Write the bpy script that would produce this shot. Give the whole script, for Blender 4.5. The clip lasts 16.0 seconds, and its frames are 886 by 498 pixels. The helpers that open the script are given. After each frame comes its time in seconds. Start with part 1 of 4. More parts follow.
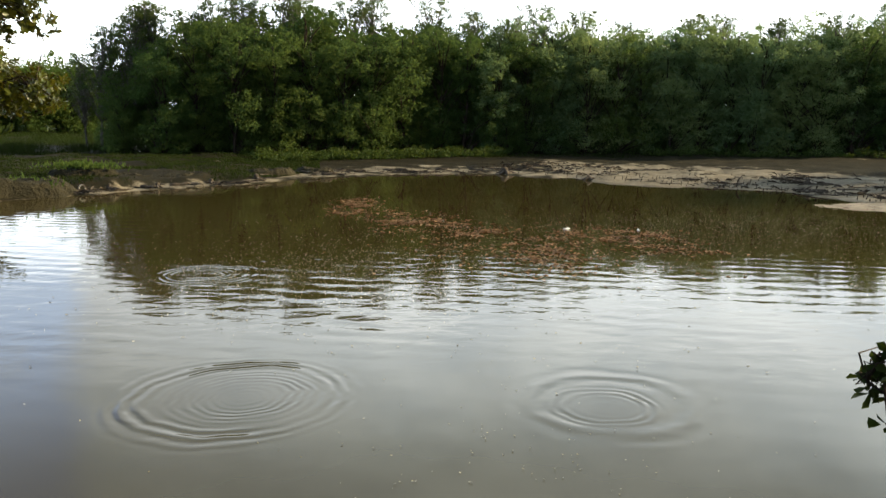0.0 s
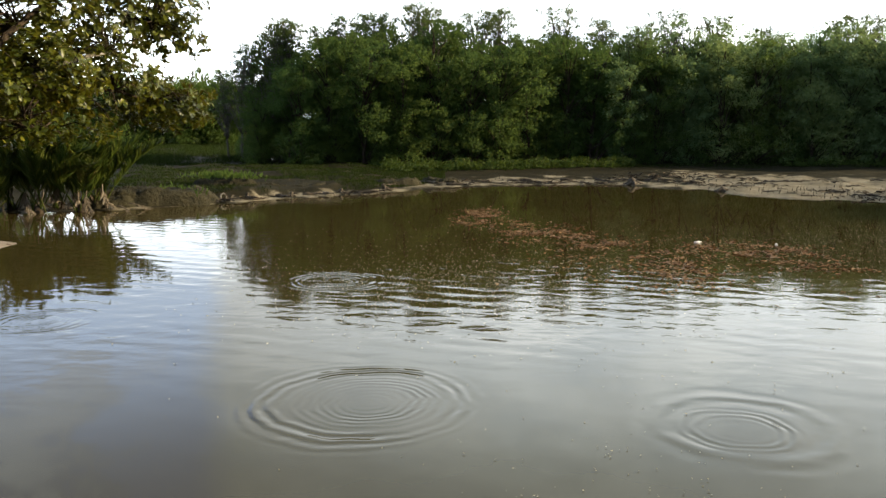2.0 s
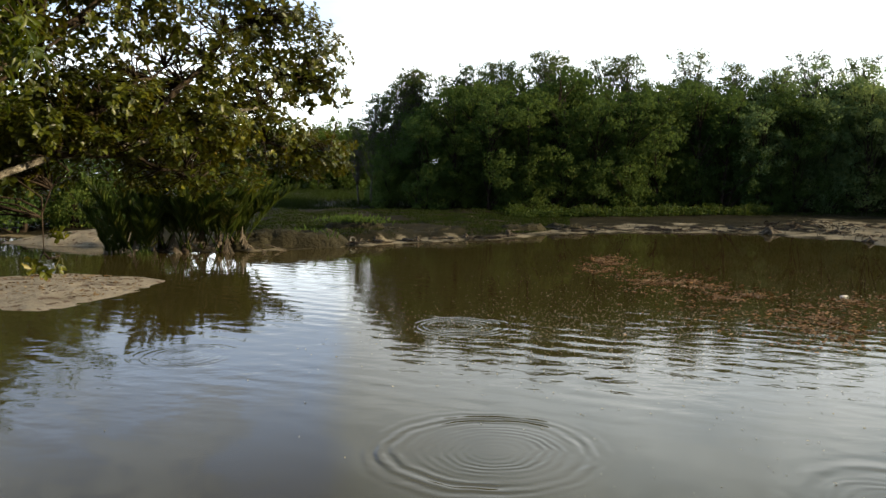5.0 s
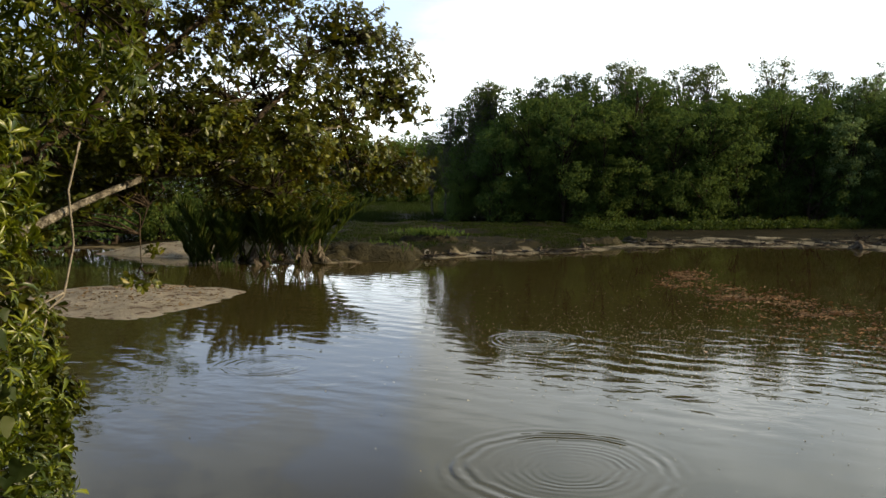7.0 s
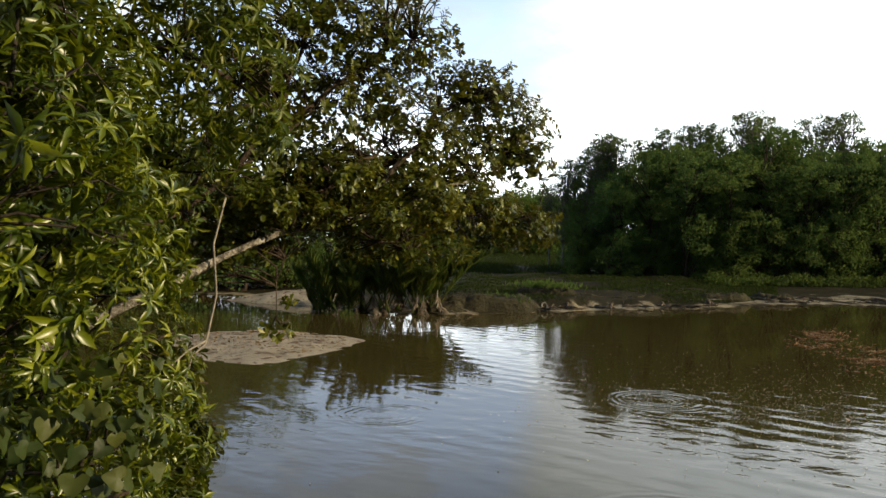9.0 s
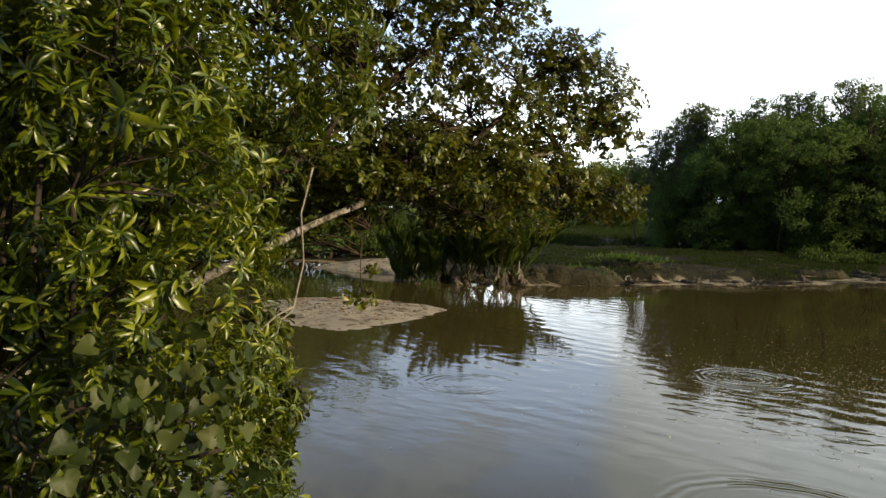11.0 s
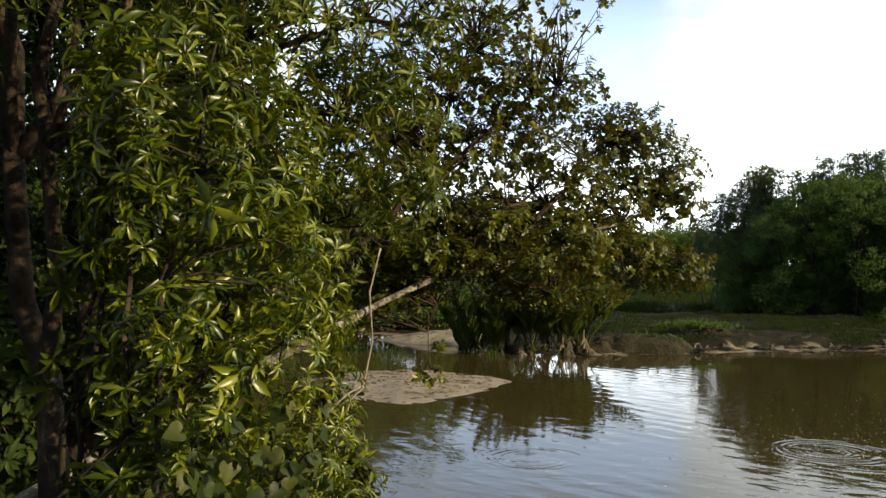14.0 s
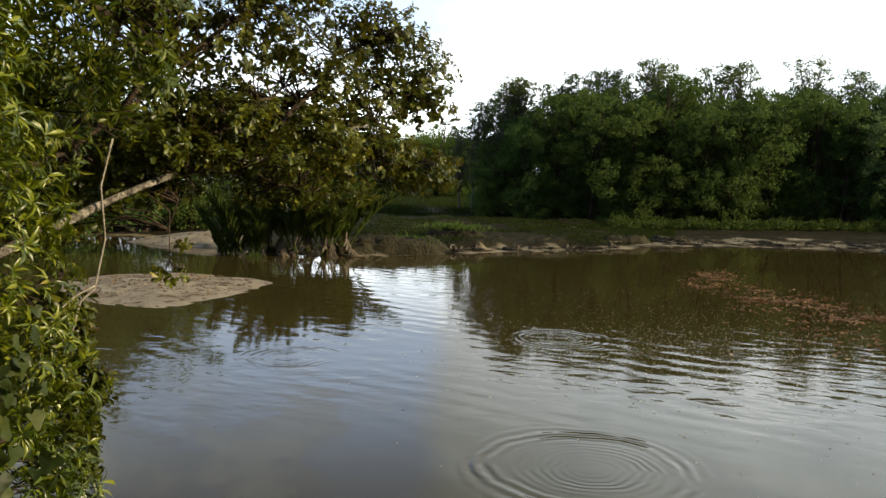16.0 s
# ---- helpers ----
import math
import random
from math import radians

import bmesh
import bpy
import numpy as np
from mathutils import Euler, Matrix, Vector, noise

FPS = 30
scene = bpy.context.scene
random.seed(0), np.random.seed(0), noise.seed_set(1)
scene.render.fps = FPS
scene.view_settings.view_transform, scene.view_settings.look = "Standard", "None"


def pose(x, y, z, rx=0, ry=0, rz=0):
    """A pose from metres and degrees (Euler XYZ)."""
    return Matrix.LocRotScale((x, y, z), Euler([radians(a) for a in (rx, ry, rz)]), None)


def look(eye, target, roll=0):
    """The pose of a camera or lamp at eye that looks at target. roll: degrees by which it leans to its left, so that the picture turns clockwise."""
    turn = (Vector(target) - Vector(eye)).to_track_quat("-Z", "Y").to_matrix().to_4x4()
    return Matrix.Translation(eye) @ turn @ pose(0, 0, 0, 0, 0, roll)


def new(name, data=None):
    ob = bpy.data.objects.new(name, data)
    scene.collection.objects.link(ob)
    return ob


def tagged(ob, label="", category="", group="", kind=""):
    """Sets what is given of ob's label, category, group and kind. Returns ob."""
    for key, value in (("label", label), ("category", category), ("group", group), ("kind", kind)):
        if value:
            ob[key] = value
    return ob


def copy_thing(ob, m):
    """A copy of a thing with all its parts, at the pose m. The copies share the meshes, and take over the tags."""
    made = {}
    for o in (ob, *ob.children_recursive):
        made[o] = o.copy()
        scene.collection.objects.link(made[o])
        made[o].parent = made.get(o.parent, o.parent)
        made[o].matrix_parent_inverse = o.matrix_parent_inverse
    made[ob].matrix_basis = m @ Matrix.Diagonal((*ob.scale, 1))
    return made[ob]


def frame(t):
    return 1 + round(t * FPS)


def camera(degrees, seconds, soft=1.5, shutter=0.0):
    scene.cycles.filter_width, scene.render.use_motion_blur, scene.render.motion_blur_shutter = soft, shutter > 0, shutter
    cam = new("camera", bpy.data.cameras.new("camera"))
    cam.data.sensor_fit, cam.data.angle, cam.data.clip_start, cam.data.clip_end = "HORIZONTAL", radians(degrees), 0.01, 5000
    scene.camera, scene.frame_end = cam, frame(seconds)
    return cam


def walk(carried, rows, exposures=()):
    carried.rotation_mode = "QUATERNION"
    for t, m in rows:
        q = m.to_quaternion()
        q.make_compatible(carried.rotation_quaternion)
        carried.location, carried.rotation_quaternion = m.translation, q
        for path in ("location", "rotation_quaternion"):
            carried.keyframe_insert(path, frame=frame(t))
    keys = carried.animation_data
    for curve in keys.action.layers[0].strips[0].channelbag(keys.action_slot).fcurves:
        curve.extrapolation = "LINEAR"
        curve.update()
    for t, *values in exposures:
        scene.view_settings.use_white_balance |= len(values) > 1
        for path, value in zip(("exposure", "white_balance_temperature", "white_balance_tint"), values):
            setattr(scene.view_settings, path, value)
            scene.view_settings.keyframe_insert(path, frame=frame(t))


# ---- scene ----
# ---- camera ----
PATH = [
    (0.0, 0.000, 0.000, 3.200, 80.64, -0.26, 0.04),
    (0.5, 0.012, 0.015, 3.203, 80.95, -0.17, 2.74),
    (1.0, -0.005, 0.016, 3.201, 81.29, -0.13, 4.96),
    (1.5, -0.023, 0.028, 3.205, 81.26, -0.06, 7.06),
    (2.0, -0.028, 0.015, 3.206, 81.38, 0.13, 9.10),
    (2.5, -0.044, 0.005, 3.207, 82.17, -0.04, 10.88),
    (3.0, -0.058, 0.021, 3.215, 82.75, 0.12, 12.39),
    (3.5, -0.064, 0.006, 3.209, 83.45, 0.24, 13.88),
    (4.0, -0.087, 0.027, 3.218, 83.84, -0.05, 15.29),
    (4.2, -0.090, 0.025, 3.220, 83.90, -0.05, 15.82),
    (6.3, -0.121, -0.006, 3.248, 86.10, -0.10, 21.37),
    (6.5, -0.124, -0.009, 3.250, 86.05, -0.11, 21.71),
    (7.0, -0.133, -0.013, 3.255, 85.64, 0.17, 23.54),
    (7.5, -0.140, -0.018, 3.256, 86.07, 0.20, 26.56),
    (8.0, -0.163, -0.014, 3.262, 86.40, 0.20, 29.04),
    (8.5, -0.186, -0.007, 3.272, 87.75, 0.41, 30.20),
    (9.0, -0.189, -0.029, 3.277, 89.41, -0.33, 32.08),
    (9.2, -0.190, -0.029, 3.277, 89.43, -0.40, 32.76),
    (11.3, -0.191, -0.031, 3.281, 87.08, -0.95, 38.88),
    (11.5, -0.191, -0.031, 3.281, 87.33, -0.89, 39.46),
    (12.0, -0.177, -0.046, 3.285, 88.40, -0.28, 41.78),
    (12.5, -0.171, -0.052, 3.292, 89.71, 0.08, 43.94),
    (13.0, -0.183, -0.067, 3.302, 91.48, 0.27, 45.68),
    (13.5, -0.191, -0.073, 3.313, 92.60, 0.21, 44.15),
    (14.0, -0.179, -0.083, 3.315, 92.30, 0.35, 42.64),
    (14.5, -0.162, -0.077, 3.313, 91.09, -0.73, 38.48),
    (15.0, -0.136, -0.072, 3.311, 89.45, -1.12, 32.90),
    (15.5, -0.121, -0.059, 3.305, 87.76, -1.04, 28.75),
    (16.0, -0.106, -0.033, 3.294, 85.19, -0.88, 25.56),
]
cam = camera(59.3, 16.0)
walk(cam, [(t, pose(x, y, z, rx, ry, rz)) for t, x, y, z, rx, ry, rz in PATH], exposures=[(0.0, 0.97), (3.5, 0.8), (6.5, 0.34), (9.0, 0.37), (13.0, 0.6), (16.0, 0.5)])

# ---- world and sun ----
SUN_AZ, SUN_EL = 76.0, 18.0      # degrees right of the y axis, above the horizon


class Nodes:
    """Short way to wire shader nodes."""

    def __init__(self, tree):
        self.t = tree
        tree.nodes.clear()

    def add(self, kind):
        return self.t.nodes.new(kind)

    def put(self, socket, value):
        if isinstance(value, bpy.types.NodeSocket):
            self.t.links.new(value, socket)
        elif value is not None:
            socket.default_value = value

    def math(self, op, a, b=None, c=None, clamp=False):
        n = self.add("ShaderNodeMath")
        n.operation, n.use_clamp = op, clamp
        for s, v in zip(n.inputs, (a, b, c)):
            self.put(s, v)
        return n.outputs[0]

    def vmath(self, op, a, b=None):
        n = self.add("ShaderNodeVectorMath")
        n.operation = op
        for s, v in zip(n.inputs, (a, b)):
            self.put(s, v)
        return n.outputs["Value"] if op in ("LENGTH", "DOT_PRODUCT", "DISTANCE") else n.outputs["Vector"]

    def noise(self, vec, scale, detail=4.0, rough=0.55, distort=0.0):
        n = self.add("ShaderNodeTexNoise")
        self.put(n.inputs["Vector"], vec)
        n.inputs["Scale"].default_value, n.inputs["Detail"].default_value = scale, detail
        n.inputs["Roughness"].default_value, n.inputs["Distortion"].default_value = rough, distort
        return n.outputs["Fac"]

    def ramp(self, fac, stops):
        n = self.add("ShaderNodeValToRGB")
        e = n.color_ramp.elements
        while len(e) < len(stops):
            e.new(0.5)
        for el, (p, c) in zip(e, stops):
            el.position, el.color = p, (*c, 1) if len(c) == 3 else c
        self.put(n.inputs[0], fac)
        return n.outputs[0]

    def grade(self, value, lo, hi, to_lo=0.0, to_hi=1.0):
        n = self.add("ShaderNodeMapRange")
        n.interpolation_type = "SMOOTHSTEP"
        for s, v in zip(n.inputs, (value, lo, hi, to_lo, to_hi)):
            self.put(s, v)
        return n.outputs[0]

    def mix(self, fac, a, b):
        n = self.add("ShaderNodeMix")
        n.data_type = "RGBA"
        self.put(n.inputs["Factor"], fac)
        self.put(n.inputs[6], a)
        self.put(n.inputs[7], b)
        return n.outputs[2]

    def add_turn(self, vec):
        """vec with x and y swapped."""
        a, b = self.add("ShaderNodeSeparateXYZ"), self.add("ShaderNodeCombineXYZ")
        self.put(a.inputs[0], vec)
        self.put(b.inputs[0], a.outputs[1])
        self.put(b.inputs[1], a.outputs[0])
        return b.outputs[0]

    def bump(self, height, distance, strength=1.0, normal=None):
        n = self.add("ShaderNodeBump")
        n.inputs["Strength"].default_value, n.inputs["Distance"].default_value = strength, distance
        self.put(n.inputs["Height"], height)
        self.put(n.inputs["Normal"], normal)
        return n.outputs[0]


world = bpy.data.worlds.new("sky")
scene.world = world
world.use_nodes = True
N = Nodes(world.node_tree)
sky = N.add("ShaderNodeTexSky")
sky.sky_type, sky.sun_disc, sky.dust_density = "NISHITA", False, 2.0
sky.sun_elevation, sky.sun_rotation = radians(SUN_EL), radians(SUN_AZ)
way = N.add("ShaderNodeTexCoord").outputs["Generated"]
wx = N.add("ShaderNodeSeparateXYZ")
N.put(wx.inputs[0], way)
low = N.math("ADD", N.math("MAXIMUM", wx.outputs[2], 0.0), 0.22)
spread = N.add("ShaderNodeCombineXYZ")
N.put(spread.inputs[0], low), N.put(spread.inputs[1], low), N.put(spread.inputs[2], low)
flat = N.vmath("DIVIDE", way, spread.outputs[0])
puffs = N.noise(flat, 1.6, 6, 0.6)
# one large cloud bank over the right half of the sky, its edge running away from the pond
side = N.vmath("DOT_PRODUCT", way, (math.cos(radians(26)), math.sin(radians(26)), 0.0))
edge = N.math("ADD", side, N.math("MULTIPLY", N.math("SUBTRACT", puffs, 0.5), 0.16))
bank_mask = N.grade(edge, -0.035, 0.03)
puff_mask = N.grade(puffs, 0.55, 0.66, 0.0, 0.4)
haze = N.grade(wx.outputs[2], 0.08, 0.27, 1.0, 0.0)
# second bright cloud seen through the trees on the left
left = N.grade(N.math("ADD", N.vmath("DOT_PRODUCT", way, (-0.84, 0.45, 0.3)), N.math("MULTIPLY", N.math("SUBTRACT", puffs, 0.5), 0.2)), 0.94, 0.995, 0.0, 0.9)
# a lone puff in the blue, mirrored in the near water
lone = N.grade(N.math("ADD", N.vmath("DOT_PRODUCT", way, (-0.586, 0.724, 0.363)), N.math("MULTIPLY", N.math("SUBTRACT", N.noise(flat, 5.0, 5, 0.65), 0.5), 0.05)), 0.9915, 1.0, 0.0, 0.6)
left = N.math("MAXIMUM", left, lone)
cover = N.math("MAXIMUM", N.math("MAXIMUM", bank_mask, puff_mask), N.math("MAXIMUM", haze, left))
billow = N.noise(flat, 3.5, 5, 0.6)
# cloud is brightest low over the far wood
toward = N.vmath("DOT_PRODUCT", way, (0.37, 0.90, 0.23))
high = N.grade(N.math("ADD", wx.outputs[2], N.math("MULTIPLY", N.math("SUBTRACT", puffs, 0.5), 0.3)), 0.27, 0.45, 1.0, 0.6)
glow = N.math("MAXIMUM", N.math("MULTIPLY", N.grade(toward, 0.4, 0.97, 3.5, 22.0), high), N.math("MULTIPLY", N.math("MAXIMUM", N.math("MULTIPLY", left, 0.5), N.math("MULTIPLY", haze, N.grade(toward, 0.2, 0.6, 0.2, 1.0))), 31.0))
tint = N.mix(N.grade(wx.outputs[2], 0.2, 0.45), (1.0, 1.0, 1.0, 1), (0.92, 1.0, 1.0, 1))
cloud = N.vmath("MULTIPLY", N.vmath("MULTIPLY", N.ramp(billow, [(0.3, (0.66, 0.74, 0.79)), (0.62, (0.95, 1.0, 1.0))]), tint), glow)
back = N.add("ShaderNodeBackground")
blue = N.vmath("MULTIPLY", N.vmath("MULTIPLY", N.mix(0.6, sky.outputs[0], (11.4, 14.8, 20.4, 1)), N.grade(toward, -0.2, 0.55, 0.95, 1.25)), N.grade(wx.outputs[2], 0.22, 0.42, 1.0, 0.42))
N.put(back.inputs[0], N.mix(cover, blue, cloud))
back.inputs[1].default_value = 0.07
N.put(N.add("ShaderNodeOutputWorld").inputs[0], back.outputs[0])

sun = new("sun", bpy.data.lights.new("sun", "SUN"))
sun.data.energy, sun.data.angle, sun.data.color = 5.0, radians(1.2), (1.0, 0.80, 0.50)
sun.matrix_world = look((40 * math.sin(radians(SUN_AZ)), 40 * math.cos(radians(SUN_AZ)), 40 * math.tan(radians(SUN_EL))), (0, 0, 0))


# ---- materials ----
def material(name):
    m = bpy.data.materials.new(name)
    m.use_nodes = True
    return m, Nodes(m.node_tree)


def finish(n, shader):
    n.put(n.add("ShaderNodeOutputMaterial").inputs[0], shader)


def surface(name, stops, scale, rough=0.8, bump_scale=20.0, bump=0.01, stretch=(1, 1, 1), world_place=True, spots=None):
    """A rough natural surface: colour ramp over coarse noise, broken by fine noise, with relief."""
    m, n = material(name)
    vec = n.add("ShaderNodeNewGeometry").outputs["Position"] if world_place else n.add("ShaderNodeTexCoord").outputs["Object"]
    vec = n.vmath("MULTIPLY", vec, stretch)
    coarse, fine = n.noise(vec, scale, 5, 0.6), n.noise(vec, bump_scale, 5, 0.65)
    fac = n.math("ADD", n.math("MULTIPLY", coarse, 0.7), n.math("MULTIPLY", fine, 0.3))
    col = n.ramp(fac, stops)
    if spots:
        col = n.mix(n.grade(n.noise(vec, spots[0], 3, 0.5, 0.4), spots[1], spots[1] + 0.06), col, (*spots[2], 1))
    p = n.add("ShaderNodeBsdfPrincipled")
    n.put(p.inputs["Base Color"], col)
    n.put(p.inputs["Roughness"], n.grade(fine, 0.3, 0.7, rough - 0.12, min(1.0, rough + 0.1)))
    p.inputs["Specular IOR Level"].default_value = 0.2
    n.put(p.inputs["Normal"], n.bump(n.math("ADD", fine, n.math("MULTIPLY", coarse, 2.0)), bump))
    finish(n, p.outputs[0])
    return m


def leaf(name, stops, rough=0.45, through_light=0.3, glow=(0.16, 0.22, 0.03), vary=False, gloss=0.32):
    """Leaf: a colour of its own for every leaf, light passing through it."""
    m, n = material(name)
    geo = n.add("ShaderNodeNewGeometry")
    own = n.add("ShaderNodeObjectInfo").outputs["Random"]
    pick = n.math("FRACT", n.math("ADD", geo.outputs["Random Per Island"], own))
    patch = n.noise(geo.outputs["Position"], 0.9, 2, 0.5)
    fac = n.math("ADD", n.math("MULTIPLY", pick, 0.75), n.math("MULTIPLY", n.grade(patch, 0.3, 0.7), 0.25))
    col = n.ramp(fac, stops) if not vary else n.vmath("MULTIPLY", n.ramp(fac, stops), n.ramp(own, [(0.0, (0.72, 0.84, 0.9)), (0.5, (1.0, 1.0, 1.0)), (1.0, (1.4, 1.2, 0.95))]))
    p = n.add("ShaderNodeBsdfPrincipled")
    n.put(p.inputs["Base Color"], col)
    p.inputs["Roughness"].default_value, p.inputs["Specular IOR Level"].default_value = rough, gloss
    tr = n.add("ShaderNodeBsdfTranslucent")
    n.put(tr.inputs[0], n.mix(0.6, col, (*glow, 1)))
    mix = n.add("ShaderNodeMixShader")
    mix.inputs[0].default_value = through_light
    n.put(mix.inputs[1], p.outputs[0])
    n.put(mix.inputs[2], tr.outputs[0])
    finish(n, mix.outputs[0])
    return m


def water_material():
    m, n = material("murky_water")
    pos = n.add("ShaderNodeNewGeometry").outputs["Position"]
    calm = n.noise(pos, 0.11, 2, 0.5, 0.6)
    swell = n.noise(n.vmath("MULTIPLY", pos, (0.75, 1.25, 1.0)), 2.0, 1.0, 0.4, 0.35)
    crest = n.add("ShaderNodeTexWave")
    crest.wave_type, crest.bands_direction, crest.wave_profile = "BANDS", "Y", "SIN"
    n.put(crest.inputs["Vector"], n.vmath("ADD", n.vmath("MULTIPLY", pos, (0.8, 1.0, 1.0)), n.vmath("MULTIPLY", n.add_turn(pos), (0.2, 0.2, 0.0))))
    for key, v in (("Scale", 0.48), ("Distortion", 6.0), ("Detail", 1.5), ("Detail Scale", 0.5), ("Detail Roughness", 0.4)):
        crest.inputs[key].default_value = v
    chop = n.noise(n.vmath("MULTIPLY", pos, (0.9, 1.3, 1.0)), 5.0, 2, 0.5, 0.3)
    span = n.vmath("LENGTH", n.vmath("MULTIPLY", pos, (1.0, 1.0, 0.0)))
    belt = n.math("MULTIPLY", n.grade(span, 8.5, 14.0, 0.07, 1.0), n.math("MAXIMUM", n.grade(span, 16.0, 25.0, 1.0, 0.06), n.math("MULTIPLY", n.grade(n.vmath("DOT_PRODUCT", pos, (-1.0, 0.0, 0.0)), 5.5, 10.0, 0.0, 1.0), n.grade(span, 21.0, 32.0, 1.0, 0.42))))
    amp = n.math("MULTIPLY", belt, n.grade(calm, 0.35, 0.6, 0.42, 1.0))
    height = n.math("MULTIPLY", amp, n.math("ADD", n.math("MULTIPLY", swell, 0.0125), n.math("ADD", n.math("MULTIPLY", chop, 0.003), n.math("MULTIPLY", n.math("MULTIPLY", crest.outputs["Fac"], n.grade(n.noise(pos, 0.35, 2, 0.5, 0.5), 0.36, 0.6)), 0.0045))))
    warp = n.noise(pos, 1.3, 2, 0.5)
    broken = n.grade(n.noise(pos, 0.9, 2, 0.5), 0.36, 0.6, 0.25, 1.45)
    # rings left by fish: centre x, y, radius, width of the train, wavelength, height
    for cx, cy, rad, wide, wl, hi in RINGS:
        d = n.vmath("DISTANCE", n.vmath("MULTIPLY", pos, (1, 1, 0)), (cx, cy, 0))
        d = n.math("ADD", d, n.math("MULTIPLY", n.math("SUBTRACT", warp, 0.5), 0.26))
        train = n.math("DIVIDE", n.math("SUBTRACT", d, rad), wide)
        env = n.math("POWER", 2.718, n.math("MULTIPLY", n.math("MULTIPLY", train, train), -1.0))
        wave = n.math("SINE", n.math("MULTIPLY", d, 6.2832 / wl))
        height = n.math("ADD", height, n.math("MULTIPLY", n.math("MULTIPLY", n.math("MULTIPLY", env, wave), broken), hi))
    p = n.add("ShaderNodeBsdfPrincipled")
    silt = n.noise(pos, 0.25, 4, 0.6)
    n.put(p.inputs["Base Color"], n.ramp(silt, [(0.3, (0.041, 0.031, 0.010)), (0.7, (0.055, 0.044, 0.015))]))
    p.inputs["Roughness"].default_value, p.inputs["IOR"].default_value = 0.03, 1.333
    n.put(p.inputs["Normal"], n.bump(height, 1.0))
    finish(n, p.outputs[0])
    return m


RINGS = [(-2.4, 8.75, 1.2, 0.22, 0.2, 0.0024), (-2.3, 8.7, 0.62, 0.28, 0.11, 0.0008), (1.85, 8.45, 0.5, 0.14, 0.14, 0.002), (1.95, 8.6, 0.9, 0.3, 0.42, 0.0022),
         (-4.92, 16.0, 0.85, 0.2, 0.18, 0.0055), (-4.9, 16.0, 0.45, 0.25, 0.13, 0.0025), (-8.9, 11.8, 0.8, 0.22, 0.17, 0.001), (-8.9, 11.8, 0.35, 0.2, 0.11, 0.0004)]


def mud_material():
    """Dark wet mud, with pale drying sand where the mesh says so."""
    m, n = material("mud")
    pos = n.add("ShaderNodeNewGeometry").outputs["Position"]
    at = n.add("ShaderNodeAttribute")
    at.attribute_name = "sandy"
    coarse, fine = n.noise(pos, 0.6, 5, 0.65, 0.4), n.noise(pos, 5.0, 6, 0.7)
    fac = n.math("ADD", n.math("MULTIPLY", coarse, 0.6), n.math("MULTIPLY", fine, 0.4))
    dark = n.ramp(fac, [(0.3, (0.010, 0.009, 0.005)), (0.5, (0.019, 0.017, 0.009)), (0.7, (0.045, 0.038, 0.022))])
    pale = n.ramp(fac, [(0.3, (0.07, 0.058, 0.04)), (0.5, (0.18, 0.154, 0.108)), (0.7, (0.33, 0.29, 0.21))])
    amount = n.grade(n.math("ADD", at.outputs["Fac"], n.math("MULTIPLY", n.math("SUBTRACT", coarse, 0.5), 2.3)), 0.3, 0.62)
    p = n.add("ShaderNodeBsdfPrincipled")
    n.put(p.inputs["Base Color"], n.mix(amount, dark, pale))
    n.put(p.inputs["Roughness"], n.grade(fine, 0.3, 0.7, 0.75, 0.95))
    p.inputs["Specular IOR Level"].default_value = 0.05
    n.put(p.inputs["Normal"], n.bump(fac, 0.09))
    finish(n, p.outputs[0])
    return m


MUD = mud_material()
SAND = surface("sand", [(0.3, (0.13, 0.108, 0.078)), (0.5, (0.25, 0.212, 0.155)), (0.7, (0.36, 0.31, 0.235))], 1.1, 0.85, 9.0, 0.06, spots=(3.2, 0.58, (0.10, 0.066, 0.042)))
BARK = surface("bark", [(0.36, (0.035, 0.03, 0.024)), (0.5, (0.1, 0.09, 0.075)), (0.62, (0.27, 0.255, 0.225))], 11.0, 0.85, 40.0, 0.012, world_place=False)
TWIG = surface("twig_bark", [(0.35, (0.010, 0.008, 0.006)), (0.52, (0.024, 0.019, 0.013)), (0.68, (0.05, 0.04, 0.028))], 6.0, 0.9, 30.0, 0.01, world_place=False)
LEAN_BARK = surface("leaning_bark", [(0.36, (0.03, 0.026, 0.02)), (0.5, (0.15, 0.135, 0.11)), (0.62, (0.4, 0.37, 0.32))], 14.0, 0.85, 45.0, 0.014, world_place=False)
DARK_BARK = surface("dark_bark", [(0.35, (0.015, 0.011, 0.008)), (0.52, (0.04, 0.029, 0.02)), (0.68, (0.1, 0.074, 0.052))], 6.0, 0.9, 30.0, 0.015, world_place=False)
PALE_BARK = surface("pale_bark", [(0.3, (0.16, 0.14, 0.11)), (0.7, (0.36, 0.33, 0.28))], 3.0, 0.85, 15.0, 0.02, world_place=False)
DRIFT = surface("weathered_wood", [(0.3, (0.035, 0.028, 0.02)), (0.55, (0.085, 0.068, 0.05)), (0.7, (0.24, 0.21, 0.165))], 4.0, 0.85, 25.0, 0.01, world_place=False)
FAR_LEAF = leaf("mangrove_leaf", [(0.0, (0.036, 0.068, 0.022)), (0.4, (0.056, 0.102, 0.03)), (0.75, (0.088, 0.142, 0.038)), (1.0, (0.15, 0.185, 0.05))], 0.7, 0.5, (0.15, 0.215, 0.045), True, 0.12)
